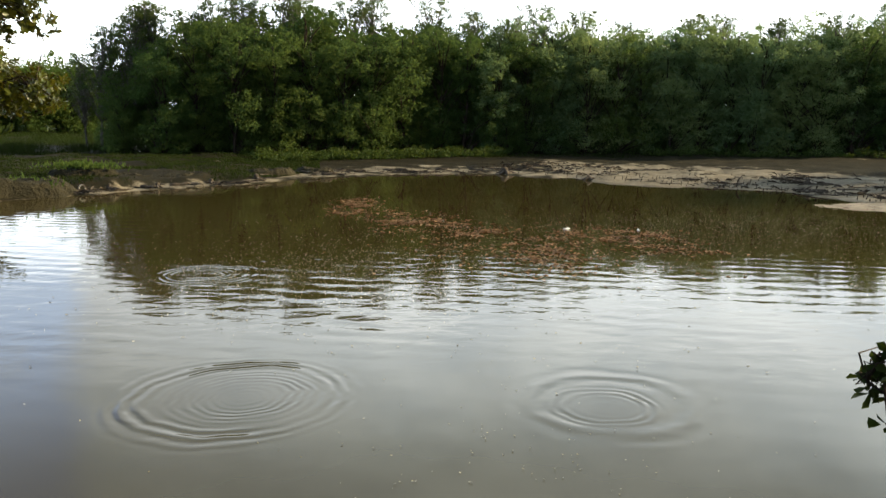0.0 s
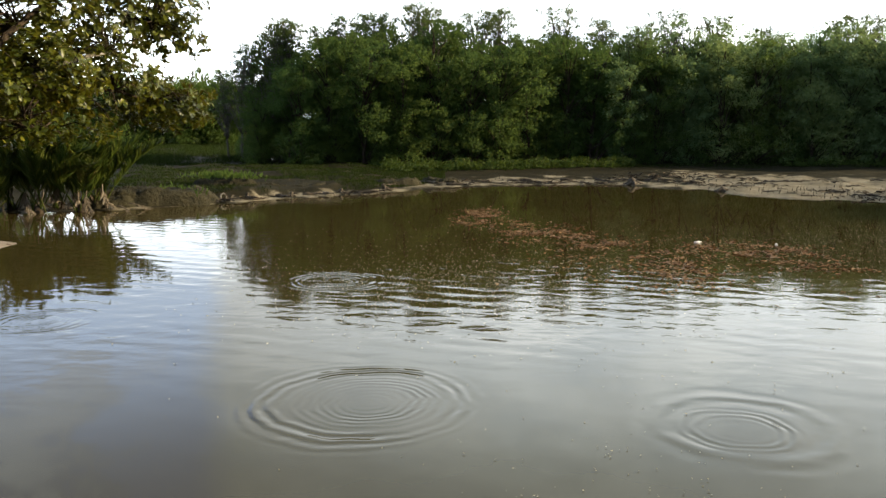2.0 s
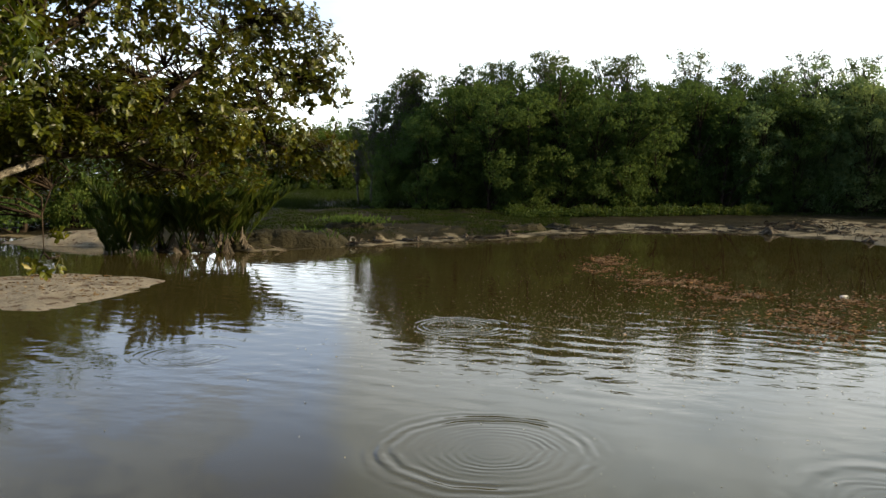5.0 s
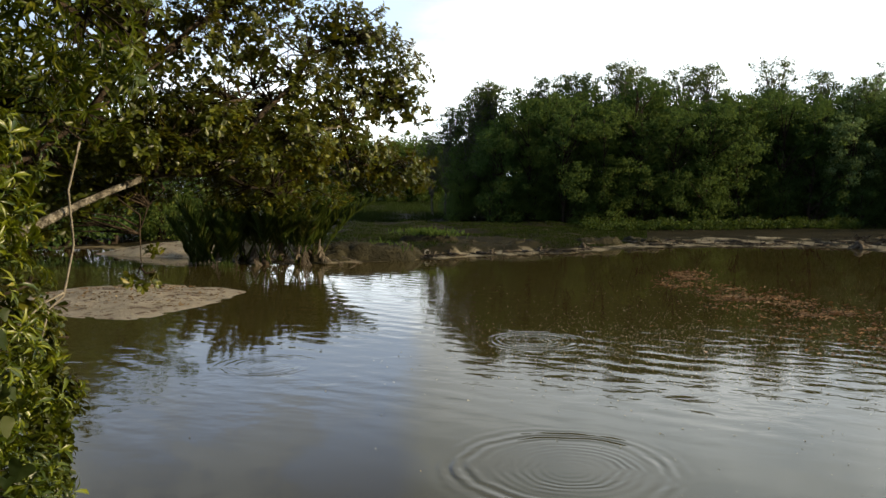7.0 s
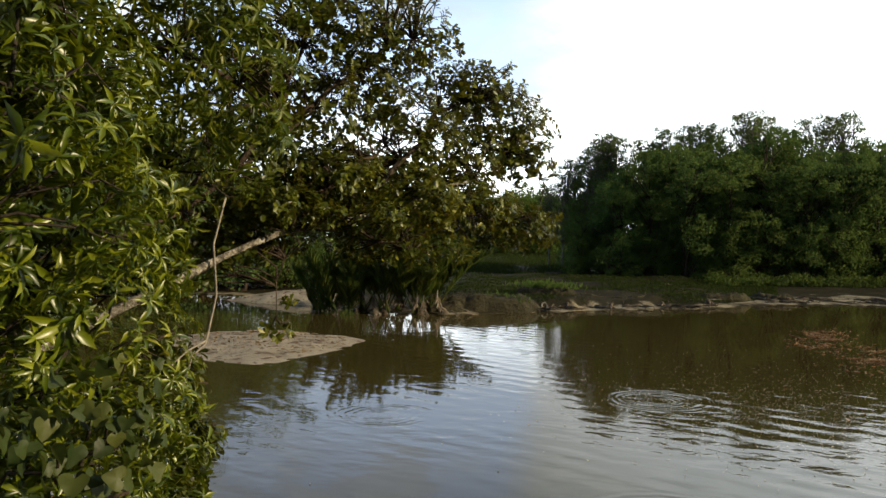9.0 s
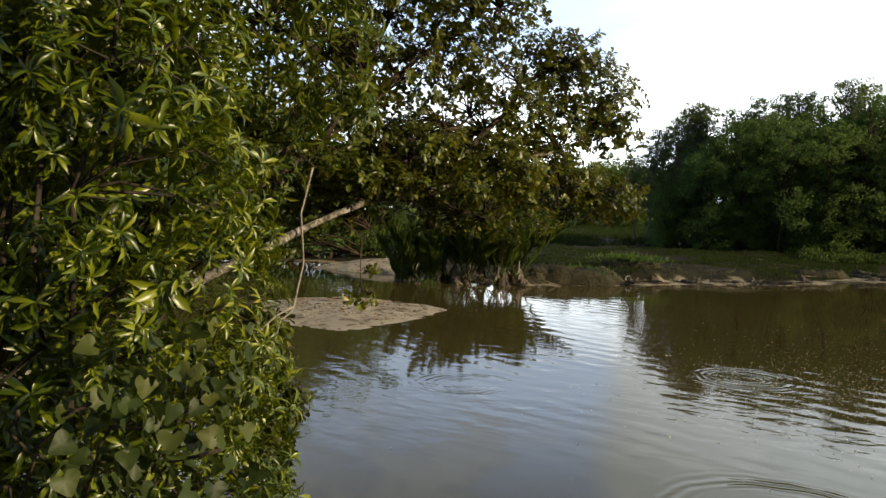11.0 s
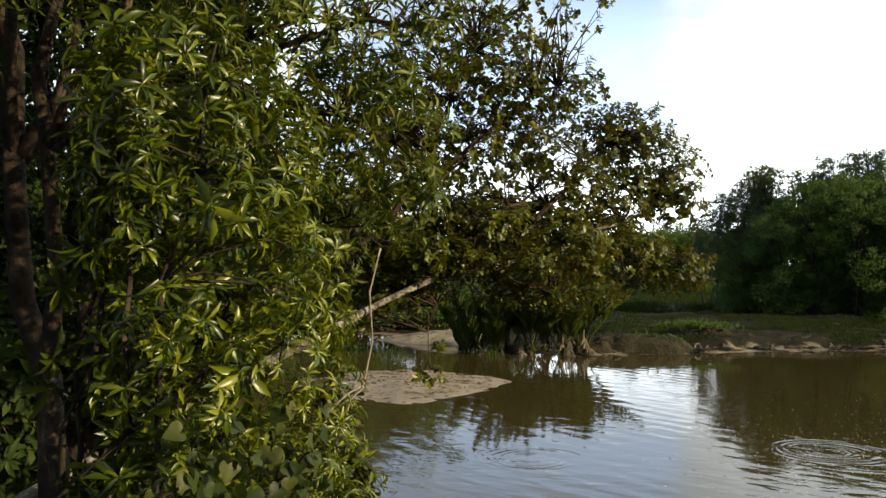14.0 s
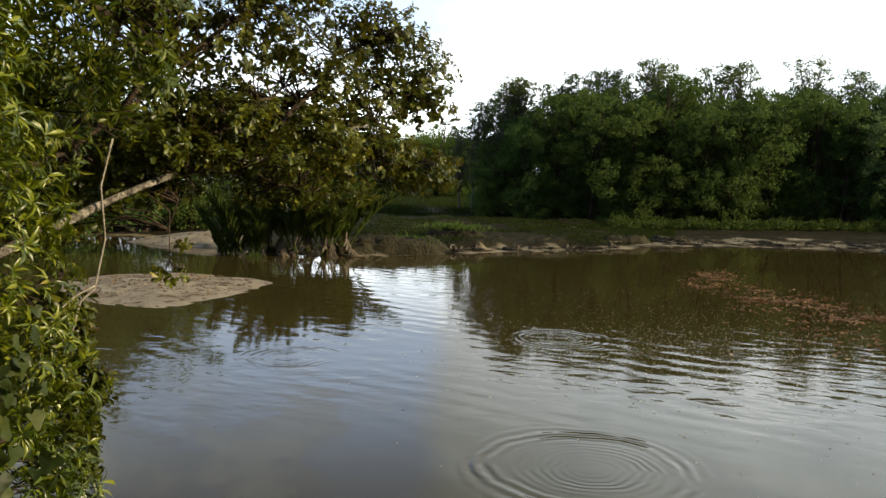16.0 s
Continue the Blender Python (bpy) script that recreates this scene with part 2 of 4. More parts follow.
# Distance haze is put into this paler leaf colour.
HAZED_LEAF = leaf("grey_mangrove_leaf", [(0.0, (0.11, 0.17, 0.08)), (0.45, (0.155, 0.23, 0.105)), (0.8, (0.2, 0.28, 0.115)), (1.0, (0.25, 0.3, 0.11))], 0.7, 0.5, (0.25, 0.33, 0.11), True, 0.1)
TIP_LEAF = leaf("sparse_leaf", [(0.0, (0.026, 0.05, 0.013)), (0.6, (0.056, 0.096, 0.024)), (1.0, (0.11, 0.14, 0.04))], 0.5, 0.42, (0.12, 0.16, 0.035), vary=True)
LEAN_LEAF = leaf("obovate_leaf", [(0.0, (0.018, 0.026, 0.003)), (0.4, (0.042, 0.057, 0.006)), (0.75, (0.1, 0.115, 0.01)), (0.93, (0.19, 0.185, 0.02)), (1.0, (0.17, 0.11, 0.018))], 0.36, 0.28, (0.2, 0.17, 0.015))
BUSH_LEAF = leaf("lance_leaf", [(0.0, (0.011, 0.021, 0.002)), (0.45, (0.042, 0.066, 0.002)), (0.75, (0.118, 0.144, 0.005)), (0.93, (0.165, 0.185, 0.012)), (1.0, (0.24, 0.2, 0.02))], 0.34, 0.22, (0.24, 0.27, 0.008), gloss=0.45)
HANG_LEAF = leaf("hanging_leaf", [(0.0, (0.016, 0.03, 0.003)), (0.45, (0.042, 0.066, 0.004)), (0.8, (0.09, 0.112, 0.007)), (1.0, (0.16, 0.16, 0.014))], 0.4, 0.3, (0.17, 0.2, 0.012))
# Deep shade among the bank trees is put into this dark leaf colour.
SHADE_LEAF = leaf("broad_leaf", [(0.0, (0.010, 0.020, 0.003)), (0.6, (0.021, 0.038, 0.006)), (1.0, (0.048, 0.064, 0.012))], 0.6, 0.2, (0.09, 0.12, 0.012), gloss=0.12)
SHRUB_LEAF = leaf("shrub_leaf", [(0.0, (0.014, 0.022, 0.003)), (0.45, (0.036, 0.05, 0.005)), (0.8, (0.072, 0.086, 0.008)), (1.0, (0.15, 0.135, 0.015))], 0.4, 0.25, (0.16, 0.16, 0.012))
VINE_LEAF = leaf("heart_leaf", [(0.0, (0.011, 0.02, 0.004)), (0.6, (0.03, 0.044, 0.009)), (1.0, (0.07, 0.078, 0.018))], 0.5, 0.22, (0.12, 0.14, 0.02), gloss=0.2)
PALM_LEAF = leaf("palm_leaflet", [(0.0, (0.018, 0.036, 0.007)), (0.5, (0.045, 0.07, 0.013)), (0.9, (0.1, 0.11, 0.024)), (1.0, (0.2, 0.15, 0.06))], 0.55, 0.22, gloss=0.12)
DRY_LEAF = leaf("dry_frond", [(0.0, (0.10, 0.078, 0.055)), (0.6, (0.2, 0.165, 0.125)), (1.0, (0.34, 0.3, 0.24))], 0.8, 0.2, (0.3, 0.22, 0.12))
GRASS = leaf("marsh_grass", [(0.0, (0.009, 0.017, 0.004)), (0.6, (0.016, 0.028, 0.006)), (1.0, (0.03, 0.036, 0.010))], 0.9, 0.1, gloss=0.05)
SEEDLING = leaf("seedling_leaf", [(0.0, (0.024, 0.045, 0.008)), (0.6, (0.046, 0.08, 0.014)), (1.0, (0.095, 0.115, 0.024))], 0.6, 0.25, gloss=0.15)
LITTER = leaf("fallen_leaf", [(0.0, (0.045, 0.029, 0.013)), (0.4, (0.125, 0.07, 0.024)), (0.75, (0.2, 0.122, 0.045)), (1.0, (0.4, 0.33, 0.2))], 0.75, 0.1, (0.2, 0.1, 0.02))
RAFT_LEAF = leaf("drifted_leaf", [(0.0, (0.05, 0.03, 0.012)), (0.4, (0.16, 0.08, 0.026)), (0.75, (0.28, 0.15, 0.055)), (1.0, (0.45, 0.36, 0.22))], 0.7, 0.1, (0.25, 0.11, 0.02))
PALE_LITTER = leaf("pale_fleck", [(0.0, (0.2, 0.17, 0.08)), (0.6, (0.36, 0.33, 0.22)), (1.0, (0.55, 0.52, 0.42))], 0.5, 0.1, (0.3, 0.3, 0.1))
PLASTIC = surface("white_plastic", [(0.3, (0.6, 0.6, 0.57)), (0.7, (0.78, 0.78, 0.75))], 6.0, 0.4, 20.0, 0.002, world_place=False)


GREY_PLASTIC = surface("weathered_plastic", [(0.3, (0.24, 0.23, 0.21)), (0.7, (0.4, 0.39, 0.36))], 6.0, 0.6, 20.0, 0.002, world_place=False)


# ---- builders ----
rng = np.random.default_rng(7)


def unit(v):
    return v / np.maximum(np.linalg.norm(v, axis=-1, keepdims=True), 1e-9)


def random_units(n):
    return unit(rng.normal(size=(n, 3)))


def polar(az, r):
    return r * math.sin(radians(az)), r * math.cos(radians(az))


# leaf shapes: (along, across, lift) and faces
DIAMOND = (np.array([(0, 0, 0), (0.45, -0.5, 0.06), (1, 0, -0.08), (0.45, 0.5, 0.06)]), [(0, 1, 2), (0, 2, 3)])
OBOVATE = (np.array([(0, 0, 0), (0.4, -0.34, 0.05), (0.4, 0, -0.02), (0.4, 0.34, 0.05), (0.78, -0.48, 0.04), (0.78, 0, -0.04), (0.78, 0.48, 0.04), (1, 0, -0.1)]),
           [(0, 1, 2), (0, 2, 3), (1, 4, 5, 2), (2, 5, 6, 3), (4, 7, 5), (5, 7, 6)])
LANCE = (np.array([(0, 0, 0), (0.3, -0.36, 0.09), (0.3, 0, 0.03), (0.3, 0.36, 0.09), (0.65, -0.5, 0.03), (0.65, 0, -0.05), (0.65, 0.5, 0.03), (1, 0, -0.26)]),
         [(0, 1, 2), (0, 2, 3), (1, 4, 5, 2), (2, 5, 6, 3), (4, 7, 5), (5, 7, 6)])
_t = np.linspace(0, 2 * math.pi, 18, endpoint=False)
_u = np.where(np.cos(_t) > 0, np.cos(_t) * (0.62 + 0.38 * np.cos(_t) ** 6), np.cos(_t) * (0.5 + 0.12 * np.abs(np.sin(_t)))) * (1 - 0.55 * (np.cos(_t) < -0.96))
HEART = (np.concatenate([np.stack([_u * 0.72 + 0.28, 0.58 * np.sin(_t) * (1 - 0.2 * np.cos(_t)), -0.16 * np.cos(_t) ** 2 + 0.08 * np.abs(np.sin(_t)) + 0.03 * np.sin(5 * _t)], -1), [(0.3, 0, -0.08)]]),
         [(k, (k + 1) % 18, 18) for k in range(18)])
BLADE = (np.array([(0, -0.5, 0), (0, 0.5, 0), (0.6, 0.3, 0.05), (0.6, -0.3, 0.05), (1, 0, 0.2)]), [(0, 1, 2, 3), (3, 2, 4)])


def leaf_arrays(P, A, Nn, L, W, shape):
    """Vertices (n, k, 3) of n leaves at P along A with faces towards Nn."""
    A = unit(A)
    B = unit(np.cross(Nn, A))
    Nn = np.cross(A, B)
    T = shape[0]
    L, W = np.broadcast_to(L, len(P))[:, None, None], np.broadcast_to(W, len(P))[:, None, None]
    return (P[:, None] + L * T[None, :, 0:1] * A[:, None] + W * T[None, :, 1:2] * B[:, None] + L * T[None, :, 2:3] * Nn[:, None])


def mesh_of(name, chunks, smooth=False):
    """One mesh from (vertices (n, k, 3), faces of one piece) chunks."""
    cos, loops, starts, at, seen = [], [], [], 0, 0
    for V, faces in chunks:
        n, k = V.shape[:2]
        cos.append(V.reshape(-1, 3))
        base = (np.arange(n) * k + at)[:, None]
        flat_f = np.concatenate([np.array(f) for f in faces])
        sizes = np.array([len(f) for f in faces])
        offs = np.concatenate([[0], np.cumsum(sizes)[:-1]])
        loops.append((base + flat_f[None]).ravel())
        starts.append((np.arange(n)[:, None] * len(flat_f) + offs[None] + seen).ravel())
        at += n * k
        seen += n * len(flat_f)
    cos, loops, starts = np.concatenate(cos), np.concatenate(loops), np.concatenate(starts)
    me = bpy.data.meshes.new(name)
    me.vertices.add(len(cos))
    me.vertices.foreach_set("co", cos.astype(np.float32).ravel())
    me.loops.add(len(loops))
    me.loops.foreach_set("vertex_index", loops.astype(np.int32))
    me.polygons.add(len(starts))
    me.polygons.foreach_set("loop_start", starts.astype(np.int32))
    if smooth:
        me.polygons.foreach_set("use_smooth", np.ones(len(starts), dtype=bool))
    me.update(calc_edges=True)
    me.validate()
    return me


def tube(points, radii, sides=7, wobble=0.0):
    """A tapered tube along points, as a chunk for mesh_of."""
    pts, radii = np.array(points, float), np.array(radii, float)
    tang = unit(np.gradient(pts, axis=0))
    up = np.array([0.31, 0.17, 0.94])
    side = unit(np.cross(tang, up))
    other = np.cross(side, tang)
    ang = np.arange(sides) * 2 * math.pi / sides
    ring = side[:, None] * np.cos(ang)[None, :, None] + other[:, None] * np.sin(ang)[None, :, None]
    r = radii[:, None, None] * (1 + wobble * rng.normal(size=(len(pts), sides, 1)))
    V = (pts[:, None] + ring * r).reshape(-1, 3)
    m = len(pts)
    faces = [(i * sides + j, i * sides + (j + 1) % sides, (i + 1) * sides + (j + 1) % sides, (i + 1) * sides + j) for i in range(m - 1) for j in range(sides)]
    faces += [tuple(range(sides))[::-1], tuple((m - 1) * sides + j for j in range(sides))]
    return V[None], faces


def bend(a, b, n=6, sag=0.0, jitter=0.0):
    """Points from a to b with sag and small kinks."""
    a, b = np.array(a, float), np.array(b, float)
    s = np.linspace(0, 1, n)[:, None]
    p = a + (b - a) * s
    p[:, 2] += sag * np.sin(math.pi * s[:, 0])
    k = rng.normal(size=(n, 3)) * jitter
    k[0] = k[-1] = 0
    return p + k


def link_mesh(name, me, material_, parent=None, label=""):
    ob = new(name, me)
    if not me.materials:
        me.materials.append(material_)
    if parent:
        ob.parent = parent
    if label:
        ob["label"] = label
    return ob


def part(name, chunks, material_, parent=None, label="", smooth=False):
    return link_mesh(name, mesh_of(name, chunks, smooth), material_, parent, label)


def thing(name, label, category, group="", at=(0, 0, 0)):
    ob = new(name)
    ob.location = at
    ob.empty_display_size = 0.2
    return tagged(ob, label, category, group)


# ---- ground, water ----
SHORE = [(-180, 50), (-90, 50), (-60, 52), (-50, 49), (-45, 46), (-41.5, 40), (-38, 35.5), (-31, 34.6), (-25, 36.4), (-21, 37.8), (-14.4, 39.9), (-10, 44.5), (-3.5, 47), (3, 47.9),
         (9, 45.3), (12, 41.7), (17, 40.2), (22, 39.5), (25.8, 37.6), (28, 36.0), (31, 34.0), (40, 30), (60, 24), (90, 20), (180, 20)]


def smooth_step(v, lo, hi):
    u = np.clip((v - lo) / (hi - lo), 0, 1)
    return u * u * (3 - 2 * u)


def fbm(x, y, scale, seed=0.0):
    """Cheap smooth relief from a few rotated sines."""
    z = np.zeros_like(x, dtype=float)
    for k, (a, f, w) in enumerate([(0.4, 1.0, 1.0), (1.7, 1.9, 0.6), (2.9, 3.3, 0.4), (4.1, 5.7, 0.25), (5.3, 9.1, 0.15)]):
        u = (x * math.cos(a) + y * math.sin(a)) * f * scale + seed + k
        v = (-x * math.sin(a) + y * math.cos(a)) * f * scale * 0.83 + 2 * seed + 1.3 * k
        z += w * np.sin(u + 1.7 * np.sin(v * 0.7)) * np.sin(v + 1.3 * np.sin(u * 0.6))
    return z


def ground_z(x, y):
    x, y = np.asarray(x, float), np.asarray(y, float)
    r, az = np.hypot(x, y), np.degrees(np.arctan2(x, y))
    shore = np.interp(az, [s[0] for s in SHORE], [s[1] for s in SHORE]) + (0.5 + 0.7 * smooth_step(az, 4, 10)) * fbm(x, y, 0.5, 3.0)
    o = r - shore
    far = np.where(o > 0, 0.03 + (0.34 - 0.16 * smooth_step(az, 2, 12)) * (1 - np.exp(-np.maximum(o, 0) / 7)) + (0.035 + 0.035 * smooth_step(az, 3, 10)) * fbm(x, y, 1.1) * np.clip(o / 3, 0, 1), np.maximum(o * 0.22, -1.3) + 0.03)
    ledge = smooth_step(az, -34, -30) * (1 - smooth_step(az, -16, -12)) * smooth_step(o, 0.9, 2.2) * 0.32
    far = far + ledge * (1 + 0.3 * fbm(x, y, 0.8, 5.0))
    brink = 0.9 + 1.5 * smooth_step(-x, 1.6, 3.4) + 1.2 * smooth_step(-x, 6, 14) + 0.15 * fbm(x, y, 1.1, 9.0)
    near = -1.2 + 2.75 * smooth_step(brink - y, -1.0, 0.8) + 0.03 * fbm(x, y, 2.0)
    return np.maximum(far, near)


def V_off(V):
    """Distance beyond the waterline and bearing of each vertex."""
    az = np.degrees(np.arctan2(V[:, 0], V[:, 1]))
    return np.hypot(V[:, 0], V[:, 1]) - np.interp(az, [q[0] for q in SHORE], [q[1] for q in SHORE]), az


def on_ground(x, y, lift=0.0):
    return float(ground_z(x, y)) + lift


def build_ground():
    az = np.radians(np.concatenate([np.arange(-180, -80, 2.5), np.arange(-80, 46, 0.45), np.arange(46, 180, 2.5)]))
    rad = np.concatenate([np.linspace(0.2, 8, 30), np.linspace(8.5, 26, 36), np.linspace(26.4, 62, 100), np.geomspace(63, 900, 34)])
    A, Rr = np.meshgrid(az, rad)
    X, Y = Rr * np.sin(A), Rr * np.cos(A)
    V = np.stack([X, Y, ground_z(X, Y)], -1).reshape(-1, 3)
    n, m = len(az), len(rad)
    faces = [(i * n + j, i * n + (j + 1) % n, (i + 1) * n + (j + 1) % n, (i + 1) * n + j) for i in range(m - 1) for j in range(n)]
    faces.append(tuple(range(n))[::-1])
    me = bpy.data.meshes.new("ground")
    me.from_pydata([tuple(v) for v in V], [], faces)
    me.polygons.foreach_set("use_smooth", np.ones(len(me.polygons), dtype=bool))
    o, bearing = V_off(V)
    strip = smooth_step(o, -1.0, 0.2) * (1 - smooth_step(o, 0.9, 2.6 + 5.4 * smooth_step(bearing, -12, -6))) * (0.57 - 0.03 * smooth_step(-bearing, 12, 18))
    flats = smooth_step(bearing, 4, 11) * (1 - smooth_step(o, 11, 19)) * 0.86
    me.attributes.new("sandy", "FLOAT", "POINT").data.foreach_set("value", (np.maximum(strip, flats) * (V[:, 1] > 6)).astype(np.float32))
    g = link_mesh("ground", me, MUD)
    tagged(g, "brown mud bank and flats round the pond, scattered with debris", "ground", kind="structure")


def build_water():
    n = 96
    ring = [(70 * math.sin(2 * math.pi * i / n), 70 * math.cos(2 * math.pi * i / n), 0.0) for i in range(n)]
    me = bpy.data.meshes.new("water")
    me.from_pydata(ring, [], [tuple(range(n))[::-1]])
    w = link_mesh("water", me, water_material())
    tagged(w, "murky brown-green pond water mirroring sky and trees, with fish rings", "water", kind="structure")


def sandbar(cx, cy, ax, ay, turn, high, label, seed, corner=2.0, name="sandbar", mat_=None, steep=1.5, base=0.0, rough=0.02):
    """A low dome of sand that sinks under the water at its rim."""
    rings, around = 26, 90
    s = np.linspace(0, 1.25, rings)[:, None]
    t = np.linspace(0, 2 * math.pi, around, endpoint=False)[None]
    rim = (np.abs(np.cos(t)) ** corner + np.abs(np.sin(t)) ** corner) ** (-1 / corner)
    rim = rim + 0.05 * np.sin(2 * t + seed) + 0.035 * np.sin(3 * t + 2 * seed) + 0.03 * np.sin(7 * t + seed) + 0.018 * np.sin(13 * t)
    u, v = s * np.cos(t) * ax * rim, s * np.sin(t) * ay * rim
    c, d = math.cos(radians(turn)), math.sin(radians(turn))
    x, y = cx + u * c - v * d, cy + u * d + v * c
    z = base + high * (1 - s ** steep) * np.ones_like(t) + rough * (fbm(x, y, 2.3, seed) + 0.6 * fbm(x, y, 6.1, seed) * (rough > 0.03)) * (s < 1.0)
    V = np.stack([x, y, z], -1).reshape(-1, 3)
    faces = [(i * around + j, i * around + (j + 1) % around, (i + 1) * around + (j + 1) % around, (i + 1) * around + j) for i in range(rings - 1) for j in range(around)]
    b = part(name, [(V[None], faces)], mat_ or SAND, smooth=True)
    tagged(b, label, name.replace("_", " "), kind="structure")
    return b


build_ground()
build_water()
sandbar(-18.3, 17.6, 3.9, 3.7, -44, 0.2, "low pale sandbar strewn with leaf bits, standing out of the water", 1.0, 1.35)
sandbar(-28.7, 31.4, 4.2, 2.4, 15, 0.62, "smooth pale sand hump behind the palm clump", 2.4)


sandbar(19.0, 29.6, 4.6, 2.0, 4, 0.1, "flat spit of pale wet sand at the pond's edge", 3.1)
SOIL = surface("bank_soil", [(0.3, (0.014, 0.013, 0.007)), (0.5, (0.030, 0.027, 0.014)), (0.7, (0.066, 0.057, 0.031))], 1.4, 0.9, 8.0, 0.12)
for az, r, a, b, high, turn in [(-29.4, 36.6, 2.7, 1.2, 0.74, 36), (-24.9, 41.0, 1.8, 0.8, 0.88, 22), (-32.4, 36.2, 1.4, 1.0, 0.5, 20), (-21.8, 41.6, 1.2, 0.5, 0.5, 20), (-18.6, 41.6, 1.7, 0.6, 0.5, 20), (-12.6, 45.0, 1.6, 0.5, 0.5, 30), (-9.4, 47.0, 1.3, 0.45, 0.42, 10)]:
    sandbar(*polar(az, r), a, b, turn, high, "dark eroded earth bank held by roots", az, 2.0, "mud_bank", SOIL, 6.0, rough=0.07)


# ---- far mangroves ----
def crown_leaves(centres, radii, per, size, flatten=0.75):
    """Leaf cards on the shells of round clumps."""
    n = len(centres)
    d = random_units(n * per)
    d[:, 2] = d[:, 2] * 0.9 + 0.12
    C, Rr = np.repeat(centres, per, 0), np.repeat(radii, per)[:, None]
    P = C + d * Rr * rng.uniform(0.55, 1.08, (n * per, 1)) * np.array([1, 1, flatten])
    A = unit(random_units(n * per) + 0.5 * d + np.array([0, 0, -0.25]))
    Nn = unit(d + 0.7 * random_units(n * per) + np.array([0, 0, 0.35]))
    L = size * rng.uniform(0.7, 1.3, n * per)
    return leaf_arrays(P, A, Nn, L, L * 0.6, DIAMOND), DIAMOND[1]


def mangrove(tall, wide, clumps, per, size, low=0.05, bark=None, leafing=None, sparse=False):
    """Tree thing at the origin: trunk with limbs, and a crown of leaf clumps."""
    t = thing("mangrove_tree", "dense dark green mangrove tree rooted in the mud", "tree", "mangroves across the pond")
    lean = rng.normal(size=2) * 0.04 * tall
    trunk = bend((0, 0, -0.3), (lean[0], lean[1], tall * 0.9), 8, 0, 0.12)
    chunks = [tube(trunk, np.linspace(0.16, 0.03, 8), 6)]
    if sparse:
        h = rng.uniform(0.5, 1.0, clumps)
        ang, rr = rng.uniform(0, 2 * math.pi, clumps), wide * np.sqrt(rng.uniform(0.02, 1, clumps)) * np.sqrt(np.clip(1.25 - h, 0.1, 1)) * 1.3
        C = np.stack([rr * np.cos(ang) + lean[0] * h, rr * np.sin(ang) + lean[1] * h, h * tall], -1)
    else:
        # several uneven sub-crowns, and a skirt down to the mud
        subs = np.stack([rng.uniform(-1, 1, 12) * wide * 0.7, rng.uniform(-1, 1, 12) * wide * 0.7, np.linspace(0.1, 0.86, 12) * tall, rng.uniform(0.4, 0.8, 12) * wide, rng.uniform(0.09, 0.15, 12) * tall], -1)
        pick = subs[rng.integers(0, 12, clumps)]
        d = random_units(clumps)
        C = pick[:, :3] + d * np.stack([pick[:, 3], pick[:, 3], pick[:, 4]], -1) * rng.uniform(0.45, 1.15, (clumps, 1))
        C[:, 2] = np.clip(C[:, 2], low * tall + 0.3, tall)
        h = C[:, 2] / tall
    for k in range(0, clumps, 6 if not sparse else 1):
        foot = trunk[min(7, int(max(0.1, h[k] - 0.18) * 7.5))]
        chunks.append(tube(bend(foot, C[k], 5, 0.15, 0.06), np.linspace(0.035 if sparse else 0.06, 0.01, 5), 4))
    part("trunk", chunks, bark or DARK_BARK, t)
    R = rng.uniform(0.2, 0.42, clumps) if sparse else rng.uniform(0.3, 0.85, clumps) * (0.7 + 0.4 * (1 - h))
    part("crown", [crown_leaves(C, R, per, size)], leafing or FAR_LEAF, t)
    return t


def place_copy(base, x, y, turn, scale, lift):
    c = copy_thing(base, pose(x, y, on_ground(x, y, lift), 0, 0, turn))
    c.scale = (scale, scale, scale)
    return c


BASES = [mangrove(rng.uniform(9.6, 11.0), rng.uniform(2.3, 3.0), 230, 58, 0.16, 0.0) for _ in range(8)]
HAZED = [mangrove(rng.uniform(9.6, 11.0), rng.uniform(2.3, 3.0), 230, 58, 0.155, 0.0, leafing=HAZED_LEAF) for _ in range(5)]
for b in HAZED:
    tagged(b, "mangrove tree at the wood's edge, haze put into its paled leaves", "tree", "mangroves across the pond")
LOW = [mangrove(rng.uniform(5.0, 6.0), rng.uniform(2.2, 2.8), 90, 90, 0.16, 0.0) for _ in range(3)]
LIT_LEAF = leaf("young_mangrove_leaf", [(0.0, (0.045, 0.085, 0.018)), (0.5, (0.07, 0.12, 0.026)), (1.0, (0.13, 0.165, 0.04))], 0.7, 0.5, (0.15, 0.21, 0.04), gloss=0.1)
YOUNG = [mangrove(rng.uniform(5.0, 6.0), rng.uniform(2.0, 2.4), 100, 80, 0.16, 0.0, leafing=LIT_LEAF) for _ in range(2)]
for b in YOUNG:
    tagged(b, "light green young mangrove standing far out in the marsh", "tree", "mangroves across the pond")
OPEN = [mangrove(rng.uniform(11.6, 12.4), 2.1, 165, 30, 0.15, bark=BARK, leafing=TIP_LEAF, sparse=True) for _ in range(3)]
used = set()


def grow(bases, az, r, turn, scale):
    x, y = polar(az, r)
    b = bases[rng.integers(len(bases))]
    if b.name in used:
        return place_copy(b, x, y, turn, scale, -0.05)
    used.add(b.name)
    b.matrix_basis = pose(x, y, on_ground(x, y, -0.05), 0, 0, turn)
    b.scale = (scale,) * 3
    return b


